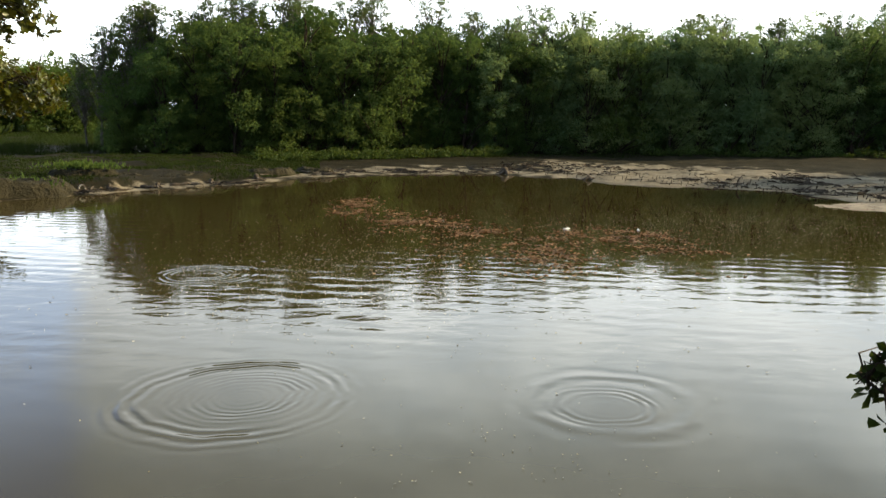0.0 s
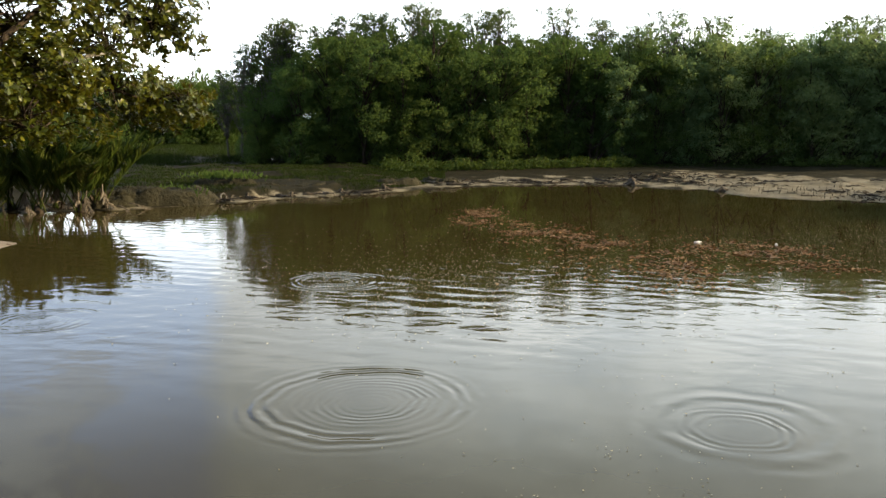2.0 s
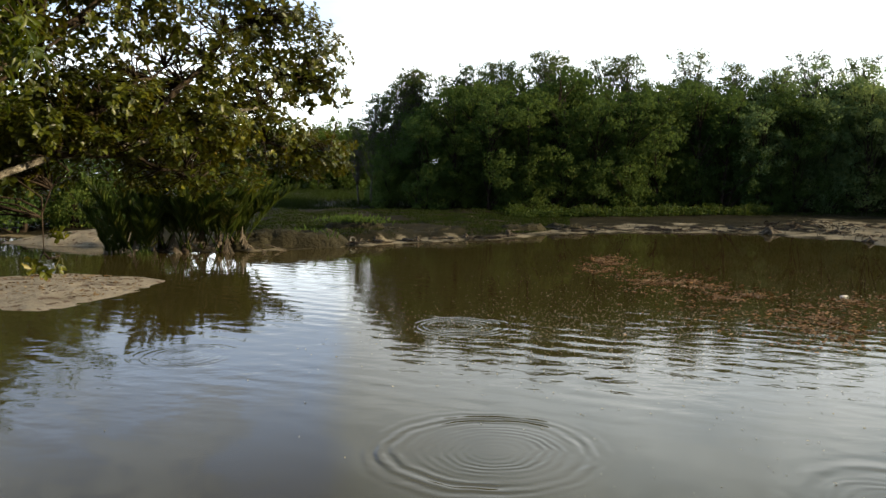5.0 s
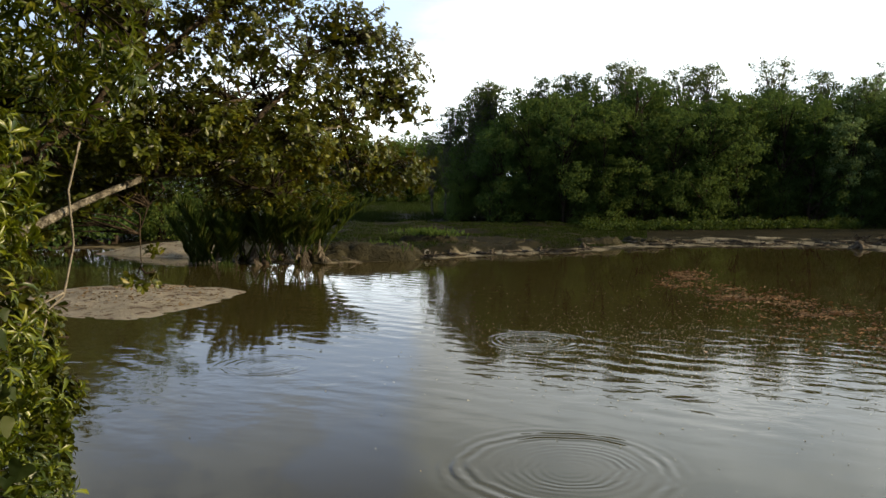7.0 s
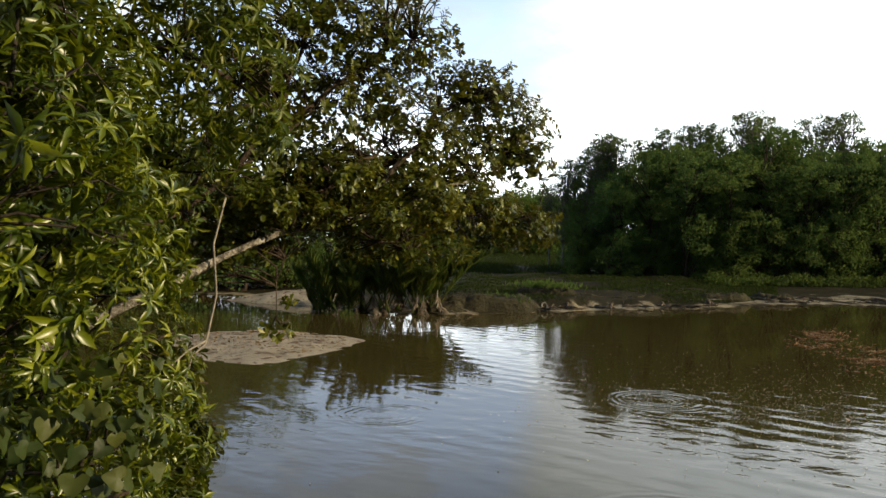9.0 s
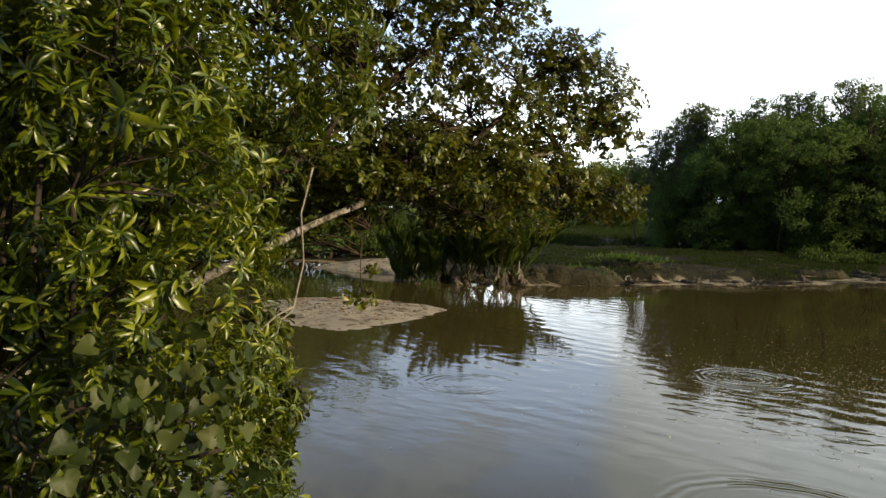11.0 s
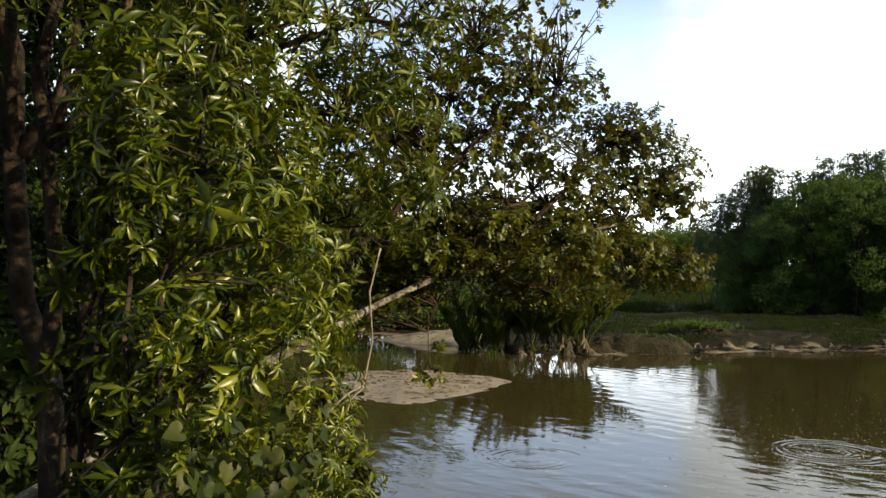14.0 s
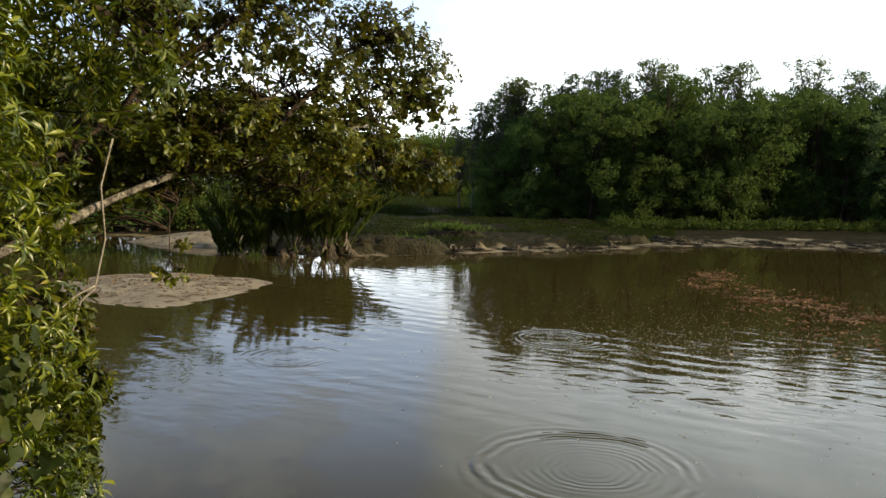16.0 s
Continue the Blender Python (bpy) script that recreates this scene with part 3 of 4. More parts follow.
# height of the wood's skyline along its length
SKYLINE = [(-40, 6.2), (-31, 6.8), (-27.5, 6.6), (-25.5, 6.2), (-23.4, 5.2), (-21.8, 6.4), (-20.6, 8.0), (-19.2, 10.4), (-16, 11.3), (-13, 11.4), (-9, 11.4), (-3, 11.4), (3, 11.7), (8, 12.4), (12, 12.8), (17, 13.5), (20, 12.5), (24, 12.5), (28, 13.2), (45, 13)]
FOOT = [(-40, 76), (-28, 70), (-23, 62.5), (-13, 60.5), (-5, 63), (3, 68), (16, 76), (28, 80), (45, 76)]


def along(table, az):
    return float(np.interp(az, [p[0] for p in table], [p[1] for p in table]))


for row, (back_off, step, grown) in enumerate([(2.0, 2.6, 0.9), (4.2, 2.8, 0.98), (7.0, 2.6, 1.0), (10.0, 2.6, 1.02), (14.0, 3.0, 1.04)]):
    az = -22.2
    while az < 32.5:
        r = along(FOOT, az) + back_off + rng.normal() * 0.5
        # trees with haze-paled leaves take over towards the right
        grow(HAZED if rng.uniform() < np.interp(az, [1, 7], [0.0, 0.95]) else BASES, az, r, rng.uniform(0, 360), along(SKYLINE, az) / 10.4 * grown * rng.uniform(0.86, 1.08))
        az += math.degrees(step / r) * rng.uniform(0.85, 1.15)
for az, r, sc in [(-24.4, 68, 0.62), (-23.5, 65, 0.7), (-22.6, 67, 0.78), (-21.8, 64, 0.82), (-21.0, 66, 0.88), (-19.4, 65, 0.92), (-12.6, 64, 0.98), (-10.8, 64.5, 1.1), (-9.6, 66, 1.06), (-6.6, 66, 1.04), (-5.2, 67, 1.04), (-0.2, 68, 1.03), (17.2, 78, 1.1), (12.6, 77, 1.0), (26.8, 82, 1.06), (22.6, 80, 1.0), (-20.4, 64, 0.9), (-17.6, 63, 0.92), (-15.9, 63.5, 0.93), (-14.2, 64, 0.94), (-8.2, 66, 0.98), (2.2, 69, 0.97), (4.6, 70, 0.98), (7.4, 72, 1.02), (9.6, 73, 1.0), (19.0, 79, 1.02), (28.8, 82, 1.08)]:
    grow(OPEN, az, r + 4.5, rng.uniform(0, 360), sc * rng.uniform(1.03, 1.14))
# Unseen rows right of the view, added to cast shade and close the pond.
for az0, az1, r0 in [(44, 100, 62), (44, 100, 68)]:
    az = az0
    while az < az1:
        grow(BASES, az, r0 - (az - 44) * 0.25, rng.uniform(0, 360), rng.uniform(0.9, 1.15))
        az += 3.2
for az, r, sc in [(-31.0, 150, 2.4), (-29.8, 158, 2.6), (-28.8, 150, 2.3), (-27.8, 155, 2.4), (-26.9, 150, 2.4), (-26.0, 156, 2.6), (-25.1, 150, 2.3), (-24.2, 155, 2.4), (-23.3, 150, 2.2), (-32.2, 155, 2.4)]:
    grow(YOUNG, az, r, rng.uniform(0, 360), sc)
# distant trees across the marsh, seen through the gap beside the creek
for back_off, step in [(175, 5.0), (186, 5.0), (200, 6.0)]:
    az = -37.0
    while az < -20.5:
        grow(HAZED if rng.uniform() < 0.6 else BASES, az, back_off + rng.normal() * 2.5, rng.uniform(0, 360), rng.uniform(1.2, 1.55))
        az += math.degrees(step / back_off) * rng.uniform(0.8, 1.2)
# undergrowth that closes the foot of the wood
az = -22.0
while az < 32.5:
    r = along(FOOT, az) + 2.4 + rng.normal() * 0.8
    grow(LOW, az, r, rng.uniform(0, 360), rng.uniform(0.4, 0.65))
    az += math.degrees(1.9 / r)
# lower trees over the creek behind the palms
for row, (r0, step) in enumerate([(50.5, 2.6), (54.0, 3.0)]):
    az = -95.0
    while az < -36:
        r = r0 + max(0, -50 - az) * 0.06 + rng.normal() * 0.5 + max(0, az + 42) * 1.4
        grow(LOW, az, r, rng.uniform(0, 360), rng.uniform(0.85, 1.1) * np.interp(az, [-60, -50, -45, -40], [1.9, 1.8, 1.2, 0.95]))
        az += math.degrees(step / r) * rng.uniform(0.85, 1.15)


for b in (*BASES, *HAZED, *LOW, *YOUNG, *OPEN):
    if b.name not in used:
        for o in (*b.children, b):
            bpy.data.objects.remove(o)


# ---- marsh plants on the far bank ----
def grass_field(name, az0, az1, r0, r1, count, tall, label, mat_):
    az, r = rng.uniform(az0, az1, count), np.empty(count)
    r = np.array([rng.uniform(r0(a), r1(a)) for a in az])
    x, y = r * np.sin(np.radians(az)), r * np.cos(np.radians(az))
    keep = fbm(x, y, 0.45, 2.0) > rng.uniform(-0.45, 0.15, count)
    x, y = x[keep], y[keep]
    P = np.stack([x, y, ground_z(x, y) - 0.02], -1)
    A = unit(random_units(len(P)) * 0.45 + np.array([0, 0, 1.0]))
    g = part(name, [(leaf_arrays(P, A, random_units(len(P)), tall * rng.uniform(0.5, 1.2, len(P)), 0.035, BLADE), BLADE[1])], mat_)
    tagged(g, label, "grass", kind="stuff")


shore_at = lambda a: along(SHORE, a)
grass_field("marsh_grass", -34, -9, lambda a: shore_at(a) + 1.7, lambda a: along(FOOT, a) + 2, 60000, 0.16, "short dull green marsh grass on the far bank", GRASS)


grass_field("marsh_grass", -37, -21.5, lambda a: 64, lambda a: 172, 60000, 0.62, "tall dull green grass of the marsh behind the far bank", GRASS)
grass_field("marsh_grass", -9, 34, lambda a: along(FOOT, a) - 6.0, lambda a: along(FOOT, a) + 2, 9000, 0.3, "short dull green marsh grass at the foot of the wood", GRASS)


def seedlings(name, az0, az1, count, label):
    az = rng.uniform(az0, az1, count)
    r = np.array([along(FOOT, a) - 3.6 + rng.normal() * 0.7 for a in az])
    x, y = r * np.sin(np.radians(az)), r * np.cos(np.radians(az))
    P0 = np.stack([x, y, ground_z(x, y)], -1)
    high = rng.uniform(0.2, 1.0, count) * (0.8 + 0.2 * np.sin(az * 2.3))
    per = 16
    P = np.repeat(P0, per, 0) + rng.normal(size=(count * per, 3)) * np.array([0.16, 0.16, 0.02])
    P[:, 2] += np.repeat(high, per) * rng.uniform(0.15, 1, count * per)
    A = unit(random_units(len(P)) + np.array([0, 0, 0.5]))
    g = part(name, [(leaf_arrays(P, A, random_units(len(P)) + np.array([0, 0, 1]), rng.uniform(0.12, 0.22, len(P)), 0.09, DIAMOND), DIAMOND[1])], SEEDLING)
    tagged(g, label, "seedlings", kind="stuff")


seedlings("mangrove_seedlings", -13.5, 4.5, 700, "bright green knee-high mangrove seedlings along the wood's foot")
seedlings("mangrove_seedlings", 14, 30, 160, "scattered green seedlings at the edge of the mud flat")


def tuft(az, r, lift, count, label):
    """Low leafy weeds on top of a mud bank."""
    x0, y0 = polar(az, r)
    P = np.array([x0, y0, on_ground(x0, y0) + lift]) + rng.normal(size=(count, 3)) * np.array([0.8, 0.35, 0.07])
    A = unit(random_units(count) * 0.7 + np.array([0, 0, 1.0]))
    g = part("bank_weeds", [(leaf_arrays(P, A, random_units(count), rng.uniform(0.15, 0.38, count), 0.07, LANCE), LANCE[1])], LIT_LEAF)
    tagged(g, label, "weeds", kind="stuff")


tuft(-24.9, 41.0, 0.42, 420, "yellow-green weeds on the small mud bank")
tuft(-28.2, 37.0, 0.3, 120, "sparse green weeds on the eroded bank")


# ---- palm clump on the point ----
def frond_mesh(name, length, arch, pairs, leaf_long):
    """A pinnate frond that rises from the origin along +x and z, with leaflets on both sides."""
    s = np.linspace(0, 1, 12)
    x = length * (0.18 * s + arch * s ** 2.2)
    z = length * (0.98 * s - arch * 0.62 * s ** 2.6)
    pts = np.stack([x, 0.03 * length * np.sin(3 * s), z], -1)
    stem = tube(pts, np.linspace(0.03, 0.006, 12), 5)
    at = np.linspace(0.25, 0.99, pairs)
    P = np.stack([np.interp(at, s, pts[:, k]) for k in range(3)], -1)
    T = unit(np.stack([np.interp(at, s, np.gradient(pts[:, k])) for k in range(3)], -1))
    side = np.array([0.0, 1.0, 0.0])
    chunks = [stem]
    for sign in (-1, 1):
        A = unit(T * 1.1 + sign * side * rng.uniform(0.35, 0.75, (pairs, 1)) + rng.normal(size=(pairs, 3)) * 0.1 + np.array([0, 0, -0.15]))
        L = leaf_long * (0.55 + 0.45 * np.sin(math.pi * np.clip(at * 1.05 - 0.15, 0, 1))) * rng.uniform(0.85, 1.1, pairs)
        chunks.append((leaf_arrays(P, A, unit(np.cross(T, side) * -1 + 0.3 * random_units(pairs)), L, 0.06, LANCE), LANCE[1]))
    return mesh_of(name, chunks)


FRONDS = [frond_mesh("frond", rng.uniform(3.2, 4.1), a, 46, 0.95) for a in (0.07, 0.15, 0.25, 0.38)]
DEAD = [frond_mesh("dry_frond", 1.5, 0.6, 18, 0.42) for _ in range(2)]


def nipa_palm(x, y, fronds, size):
    p = thing("nipa_palm", "green nipa palm with arching feathery fronds at the waterline", "palm", "palm clump", (x, y, on_ground(x, y, -0.05)))
    part("stump", [tube(bend((0, 0, -0.3), (0.05, 0, 0.35), 4, 0, 0.03), [0.22, 0.24, 0.2, 0.12], 9, 0.1)], DARK_BARK, p)
    for k in range(fronds):
        f = link_mesh("frond", FRONDS[rng.integers(4)], PALM_LEAF, p)
        f.matrix_basis = pose(*(rng.normal(size=2) * 0.16), 0.1, 0, rng.uniform(-4, 18), k * 360 / fronds + rng.uniform(-20, 20))
        f.scale = (size * rng.uniform(0.8, 1.1),) * 3
    for k in range(4):
        f = link_mesh("dry_frond", DEAD[rng.integers(2)], DRY_LEAF, p, "withered pale hanging frond")
        f.matrix_basis = pose(*(rng.normal(size=2) * 0.3), rng.uniform(0.9, 1.4), 0, rng.uniform(150, 176), rng.uniform(0, 360))
        f.scale = (size * rng.uniform(0.7, 1.0),) * 3


for az, r, n, sz in [(-41.2, 35.9, 9, 0.85), (-39.6, 35.0, 10, 0.95), (-38.2, 36.2, 11, 1.0), (-36.8, 35.0, 11, 1.05), (-35.4, 36.0, 11, 1.05), (-34.2, 34.9, 10, 1.0), (-33.0, 35.7, 10, 0.95)]:
    nipa_palm(*polar(az, r), n, sz)


def fallen_frond(az, r, turn):
    x, y = polar(az, r)
    ob = link_mesh("fallen_frond", DEAD[0], DRY_LEAF)
    ob.matrix_basis = pose(x, y, on_ground(x, y, 0.3), 0, 82, turn)
    tagged(ob, "withered pale palm frond fallen on the muddy bank", "frond", "fallen fronds")


fallen_frond(-31.9, 34.5, -20)
fallen_frond(-31.2, 34.8, 10)


# ---- driftwood, stumps and litter on the mud ----
def driftwood(x, y, turn, long, thick, tilt=0.0):
    d = thing("driftwood", "dark weathered driftwood branch lying on the mud", "driftwood", "driftwood on the mud", (x, y, on_ground(x, y, thick * 0.5)))
    d.rotation_euler = (0, radians(-tilt), radians(turn))
    pts = bend((-long / 2, 0, 0), (long / 2, 0, 0.012 * long), 7, 0.01 * long, 0.018 * long)
    part("stem", [tube(pts, thick * np.array([0.9, 1, 0.95, 0.8, 0.7, 0.5, 0.25]), 6, 0.12)], DRIFT, d)
    for k in (3,):
        tip = pts[k] + np.array([0.17, rng.choice([-0.1, 0.1]), rng.uniform(0.0, 0.03)]) * long
        part("snag", [tube(bend(pts[k], tip, 4, 0, 0.02 * long), thick * np.array([0.5, 0.4, 0.3, 0.12]), 5)], DRIFT, d)


def stump(x, y, high, thick):
    pts = bend((0, 0, -0.15), (rng.normal() * 0.06, rng.normal() * 0.06, high), 5, 0, 0.03)
    chunks = [tube(pts, thick * np.array([1.5, 1.1, 0.9, 0.8, 0.55]), 8, 0.12)]
    for k in range(5):
        a = k * 1.26 + rng.uniform(-0.3, 0.3)
        chunks.append(tube(bend((0, 0, high * 0.35), (2.6 * thick * math.cos(a), 2.6 * thick * math.sin(a), -0.1), 4, 0.04, 0.01), thick * np.array([0.5, 0.4, 0.3, 0.15]), 5))
    ob = part("stump", chunks, DRIFT)
    ob.location = (x, y, on_ground(x, y))
    tagged(ob, "dark broken tree stump with splayed roots on the shore", "stump", "stumps on the shore")


for k in range(34):
    az = rng.uniform(6, 31)
    r = shore_at(az) + 0.4 + rng.uniform(0, 1) ** 1.4 * 13.0
    driftwood(*polar(az, r), rng.uniform(-13, 13) - az, rng.uniform(0.4, 1.6) * (2.0 if k % 9 == 0 else 1), rng.uniform(0.02, 0.045), rng.uniform(0, 0.8))
for k in range(26):
    az = rng.uniform(-27, 5)
    r = shore_at(az) + 0.3 + abs(rng.normal()) * 1.4
    driftwood(*polar(az, r), rng.uniform(-40, 40), rng.uniform(0.5, 1.6), rng.uniform(0.04, 0.1), rng.uniform(0, 6))
for az, off, h, th in [(-20.2, 0.9, 0.22, 0.13), (-16.6, 1.4, 0.18, 0.15), (-13.4, 1.4, 0.26, 0.16), (-23.2, 1.2, 0.2, 0.1), (4.6, 0.6, 0.34, 0.3), (10.6, 0.6, 0.22, 0.2)]:
    stump(*polar(az, shore_at(az) + off), h, th)


def pencil_roots(count):
    az = rng.uniform(-30, 31, count)
    r = np.array([shore_at(a) + abs(rng.normal()) * 4.0 + 0.3 for a in az])
    x, y = r * np.sin(np.radians(az)), r * np.cos(np.radians(az))
    P = np.stack([x, y, ground_z(x, y) - 0.02], -1)
    chunks = [(leaf_arrays(P, unit(random_units(count) * 0.3 + np.array([0, 0, 1.0])), unit(np.array([[1.0, q, 0] for q in (0.0, 1.0)][k]))[None].repeat(count, 0), rng.uniform(0.08, 0.26, count), 0.05, BLADE), BLADE[1]) for k in range(2)]
    tagged(part("breathing_roots", chunks, DRIFT), "thin dark breathing roots poking out of the mud", "roots", kind="stuff")


pencil_roots(480)


def root_debris(count):
    """Dark broken roots and bark lying in drifts on the flats."""
    hubs_az, hubs_o = np.concatenate([rng.uniform(3, 31, 36), rng.uniform(-26, 3, 10)]), np.concatenate([rng.uniform(0.3, 11, 36), rng.uniform(0.3, 2.2, 10)])
    k = rng.integers(0, 46, count)
    az = hubs_az[k] + rng.normal(size=count) * 0.9
    r = np.array([shore_at(a) for a in az]) + hubs_o[k] + rng.normal(size=count) * 0.25
    x, y = r * np.sin(np.radians(az)), r * np.cos(np.radians(az))
    P = np.stack([x, y, ground_z(x, y) + 0.03], -1)
    P = P[P[:, 2] > 0.05]
    n = len(P)
    A = unit(random_units(n) * np.array([1, 0.4, 0.14]) + np.array([0.2, 0, 0]))
    L = rng.uniform(0.1, 0.6, n)
    tagged(part("root_debris", [(leaf_arrays(P, A, unit(random_units(n) + np.array([0, 0, 1.0])), L, L * 0.2, LANCE), LANCE[1])], DRIFT), "drifts of dark broken roots and bark on the mud flat", "debris", kind="stuff")


root_debris(2000)


def flakes(name, spots, size, mat_, label, lift=0.006):
    """Leaves lying flat: spots of (x, y, spread x, spread y, count)."""
    P = np.concatenate([np.stack([rng.normal(cx, sx, n), rng.normal(cy, sy, n), np.full(n, lift)], -1) for cx, cy, sx, sy, n in spots])
    P[:, 2] += rng.uniform(0, 0.012, len(P))
    a = rng.uniform(0, 2 * math.pi, len(P))
    A = np.stack([np.cos(a), np.sin(a), rng.normal(size=len(P)) * 0.12], -1)
    Nn = unit(np.array([0, 0, 1.0]) + rng.normal(size=(len(P), 3)) * 0.14)
    L = size * rng.uniform(0.6, 1.4, len(P))
    tagged(part(name, [(leaf_arrays(P, A, Nn, L, L * 0.5, OBOVATE), OBOVATE[1])], mat_), label, "leaf litter", kind="stuff")


def leaf_rafts(count):
    """Brown leaves drifted together in ragged rafts."""
    x, y = rng.uniform(-6, 9, count), rng.uniform(14.0, 34.0, count)
    dense = np.zeros(count)
    for cx, cy, sx, sy, w in [(-3.3, 29.3, 0.75, 2.5, 0.9), (-1.9, 26.6, 0.7, 1.2, 0.6), (-0.7, 24.4, 1.2, 1.9, 0.9), (1.0, 22.4, 1.0, 1.0, 0.6), (2.6, 19.4, 1.2, 1.9, 0.7), (4.9, 21.8, 1.5, 1.5, 0.7), (5.8, 19.8, 1.2, 1.2, 0.35), (2.2, 17.0, 1.3, 0.9, 0.3), (2.5, 20.5, 3.4, 3.6, 0.1)]:
        dense = np.maximum(dense, w * np.exp(-(((x - cx) / sx) ** 2 + ((y - cy) / sy) ** 2) ** 1.4))
    ragged = 0.5 * np.clip(0.35 + 1.1 * fbm(x, y, 4.2, 2.4) + 0.6 * fbm(x, y, 1.3, 1.1), 0.06, 1.0)
    keep = rng.uniform(0, 1, count) < dense * ragged
    P = np.stack([x, y, 0.006 + rng.uniform(0, 0.014, count)], -1)[keep]
    n = len(P)
    a = rng.uniform(0, 2 * math.pi, n)
    A = np.stack([np.cos(a), np.sin(a), rng.normal(size=n) * 0.15], -1)
    L = rng.uniform(0.06, 0.15, n)
    tagged(part("floating_leaves", [(leaf_arrays(P, A, unit(np.array([0, 0, 1.0]) + rng.normal(size=(n, 3)) * 0.18), L, L * 0.5, OBOVATE), OBOVATE[1])], RAFT_LEAF), "rafts of brown fallen leaves floating on the pond", "leaf litter", kind="stuff")


leaf_rafts(300000)
flakes("floating_flecks", [(1.5, 20, 4.5, 4.0, 2400), (8, 23, 3.5, 3.5, 2600), (11.5, 24, 2.8, 2.5, 1500), (-2.6, 16.0, 2.0, 1.8, 1500), (0.5, 18.0, 2.5, 2.0, 900), (-4.9, 16.0, 0.5, 0.5, 120)],
       0.04, PALE_LITTER, "small pale leaf flecks floating on the water")
flakes("floating_flecks", [(0.9, 7.0, 1.4, 0.7, 70), (2.0, 10.0, 1.6, 1.2, 50), (1.0, 6.9, 0.25, 0.2, 14), (0.3, 7.6, 0.5, 0.3, 16)], 0.022, PALE_LITTER, "tiny pale bits adrift on the near water")


def stranded(count):
    """Leaf bits lying on the nearer sandbar."""
    a, q = rng.uniform(0, 6.28, count), np.sqrt(rng.uniform(0, 1, count))
    x, y = -18.3 + 3.0 * q * np.cos(a), 17.6 + 2.9 * q * np.sin(a)
    z = 0.2 * (1 - (np.hypot(x + 18.3, y - 17.6) / 3.3) ** 1.5) + 0.03
    P = np.stack([x, y, z], -1)
    A = np.stack([np.cos(a * 7), np.sin(a * 7), 0.15 * np.sin(a * 3)], -1)
    L = rng.uniform(0.05, 0.16, count)
    tagged(part("stranded_leaves", [(leaf_arrays(P, A, unit(np.array([0, 0, 1.0]) + rng.normal(size=(count, 3)) * 0.3), L, L * 0.5, OBOVATE), OBOVATE[1])], LITTER), "dry brown leaf bits stranded on the sandbar", "leaf litter", kind="stuff")


stranded(700)


def plastic_bottle(x, y, turn):
    b = thing("plastic_bottle", "empty white plastic bottle floating among leaves", "bottle", at=(x, y, 0.02))
    b.rotation_euler = (0, radians(86), radians(turn))
    part("body", [tube([(0, 0, -0.11), (0, 0, -0.1), (0, 0, 0.05), (0, 0, 0.09), (0, 0, 0.11)], [0.03, 0.037, 0.037, 0.016, 0.014], 12)], PLASTIC, b, smooth=True)
    part("cap", [tube([(0, 0, 0.11), (0, 0, 0.13)], [0.017, 0.017], 12)], PLASTIC, b)


plastic_bottle(3.7, 23.1, 30)
plastic_bottle(5.8, 22.9, 80)


def plastic_ring(x, y):
    s = np.linspace(0, 2 * math.pi, 21)
    ob = part("plastic_ring", [tube(np.stack([0.13 * np.cos(s), 0 * s, 0.13 * np.sin(s)], -1), np.full(21, 0.03), 7)], GREY_PLASTIC, smooth=True)
    ob.location, ob.rotation_euler = (x, y, on_ground(x, y, 0.11)), (radians(-14), 0, radians(25))
    tagged(ob, "pale plastic ring stuck upright in the muddy bank", "ring")


plastic_ring(*polar(-24.9, 37.6))


# ---- near trees on the bank ----
def sprays(centres, outs, per, leaf_long, slim, shape, cup=0.55, stem=0.05):
    """Rosettes of leaves at twig ends: arrays of leaf vertices for mesh_of."""
    n = len(centres)
    out = np.repeat(unit(outs), per, 0)
    ring = np.tile(np.arange(per) * 2.4, n) + np.repeat(rng.uniform(0, 6.28, n), per)
    ref = unit(np.cross(out, np.array([0.3, 0.2, 0.93])))
    oth = np.cross(out, ref)
    radial = ref * np.cos(ring)[:, None] + oth * np.sin(ring)[:, None]
    rise = rng.uniform(cup - 0.45, cup + 0.35, (n * per, 1))
    A = unit(radial + out * rise + np.array([0, 0, -0.2]) + rng.normal(size=(n * per, 3)) * 0.13)
    Nn = unit(out - radial * rise + rng.normal(size=(n * per, 3)) * 0.2)
    P = np.repeat(centres, per, 0) + out * rng.uniform(-stem, stem * 0.3, (n * per, 1))
    L = leaf_long * rng.uniform(0.5, 1.25, n * per)
    return P, A, Nn, L, L * slim * rng.uniform(0.85, 1.15, n * per)


def lobe_points(lobes):
    """Points through ellipsoid lobes (x, y, z, rx, ry, rz, count), thicker towards the shell, and their outward ways."""
    P, O = [], []
    for x, y, z, rx, ry, rz, n in lobes:
        d = random_units(n)
        rad = np.array([rx, ry, rz])
        P.append(np.array([x, y, z]) + d * rad * rng.uniform(0.25, 1.0, (n, 1)) ** 0.6)
        O.append(unit(d / rad * rad.mean() + np.array([0, 0, 0.45]) + 0.5 * random_units(n)))
    return np.concatenate(P), np.concatenate(O)


def pol3(az, r, el):
    """A place by bearing, distance and angle above the eye's level, eye at 3.25 m."""
    c = r * math.cos(radians(el))
    return (c * math.sin(radians(az)), c * math.cos(radians(az)), 3.25 + r * math.sin(radians(el)))


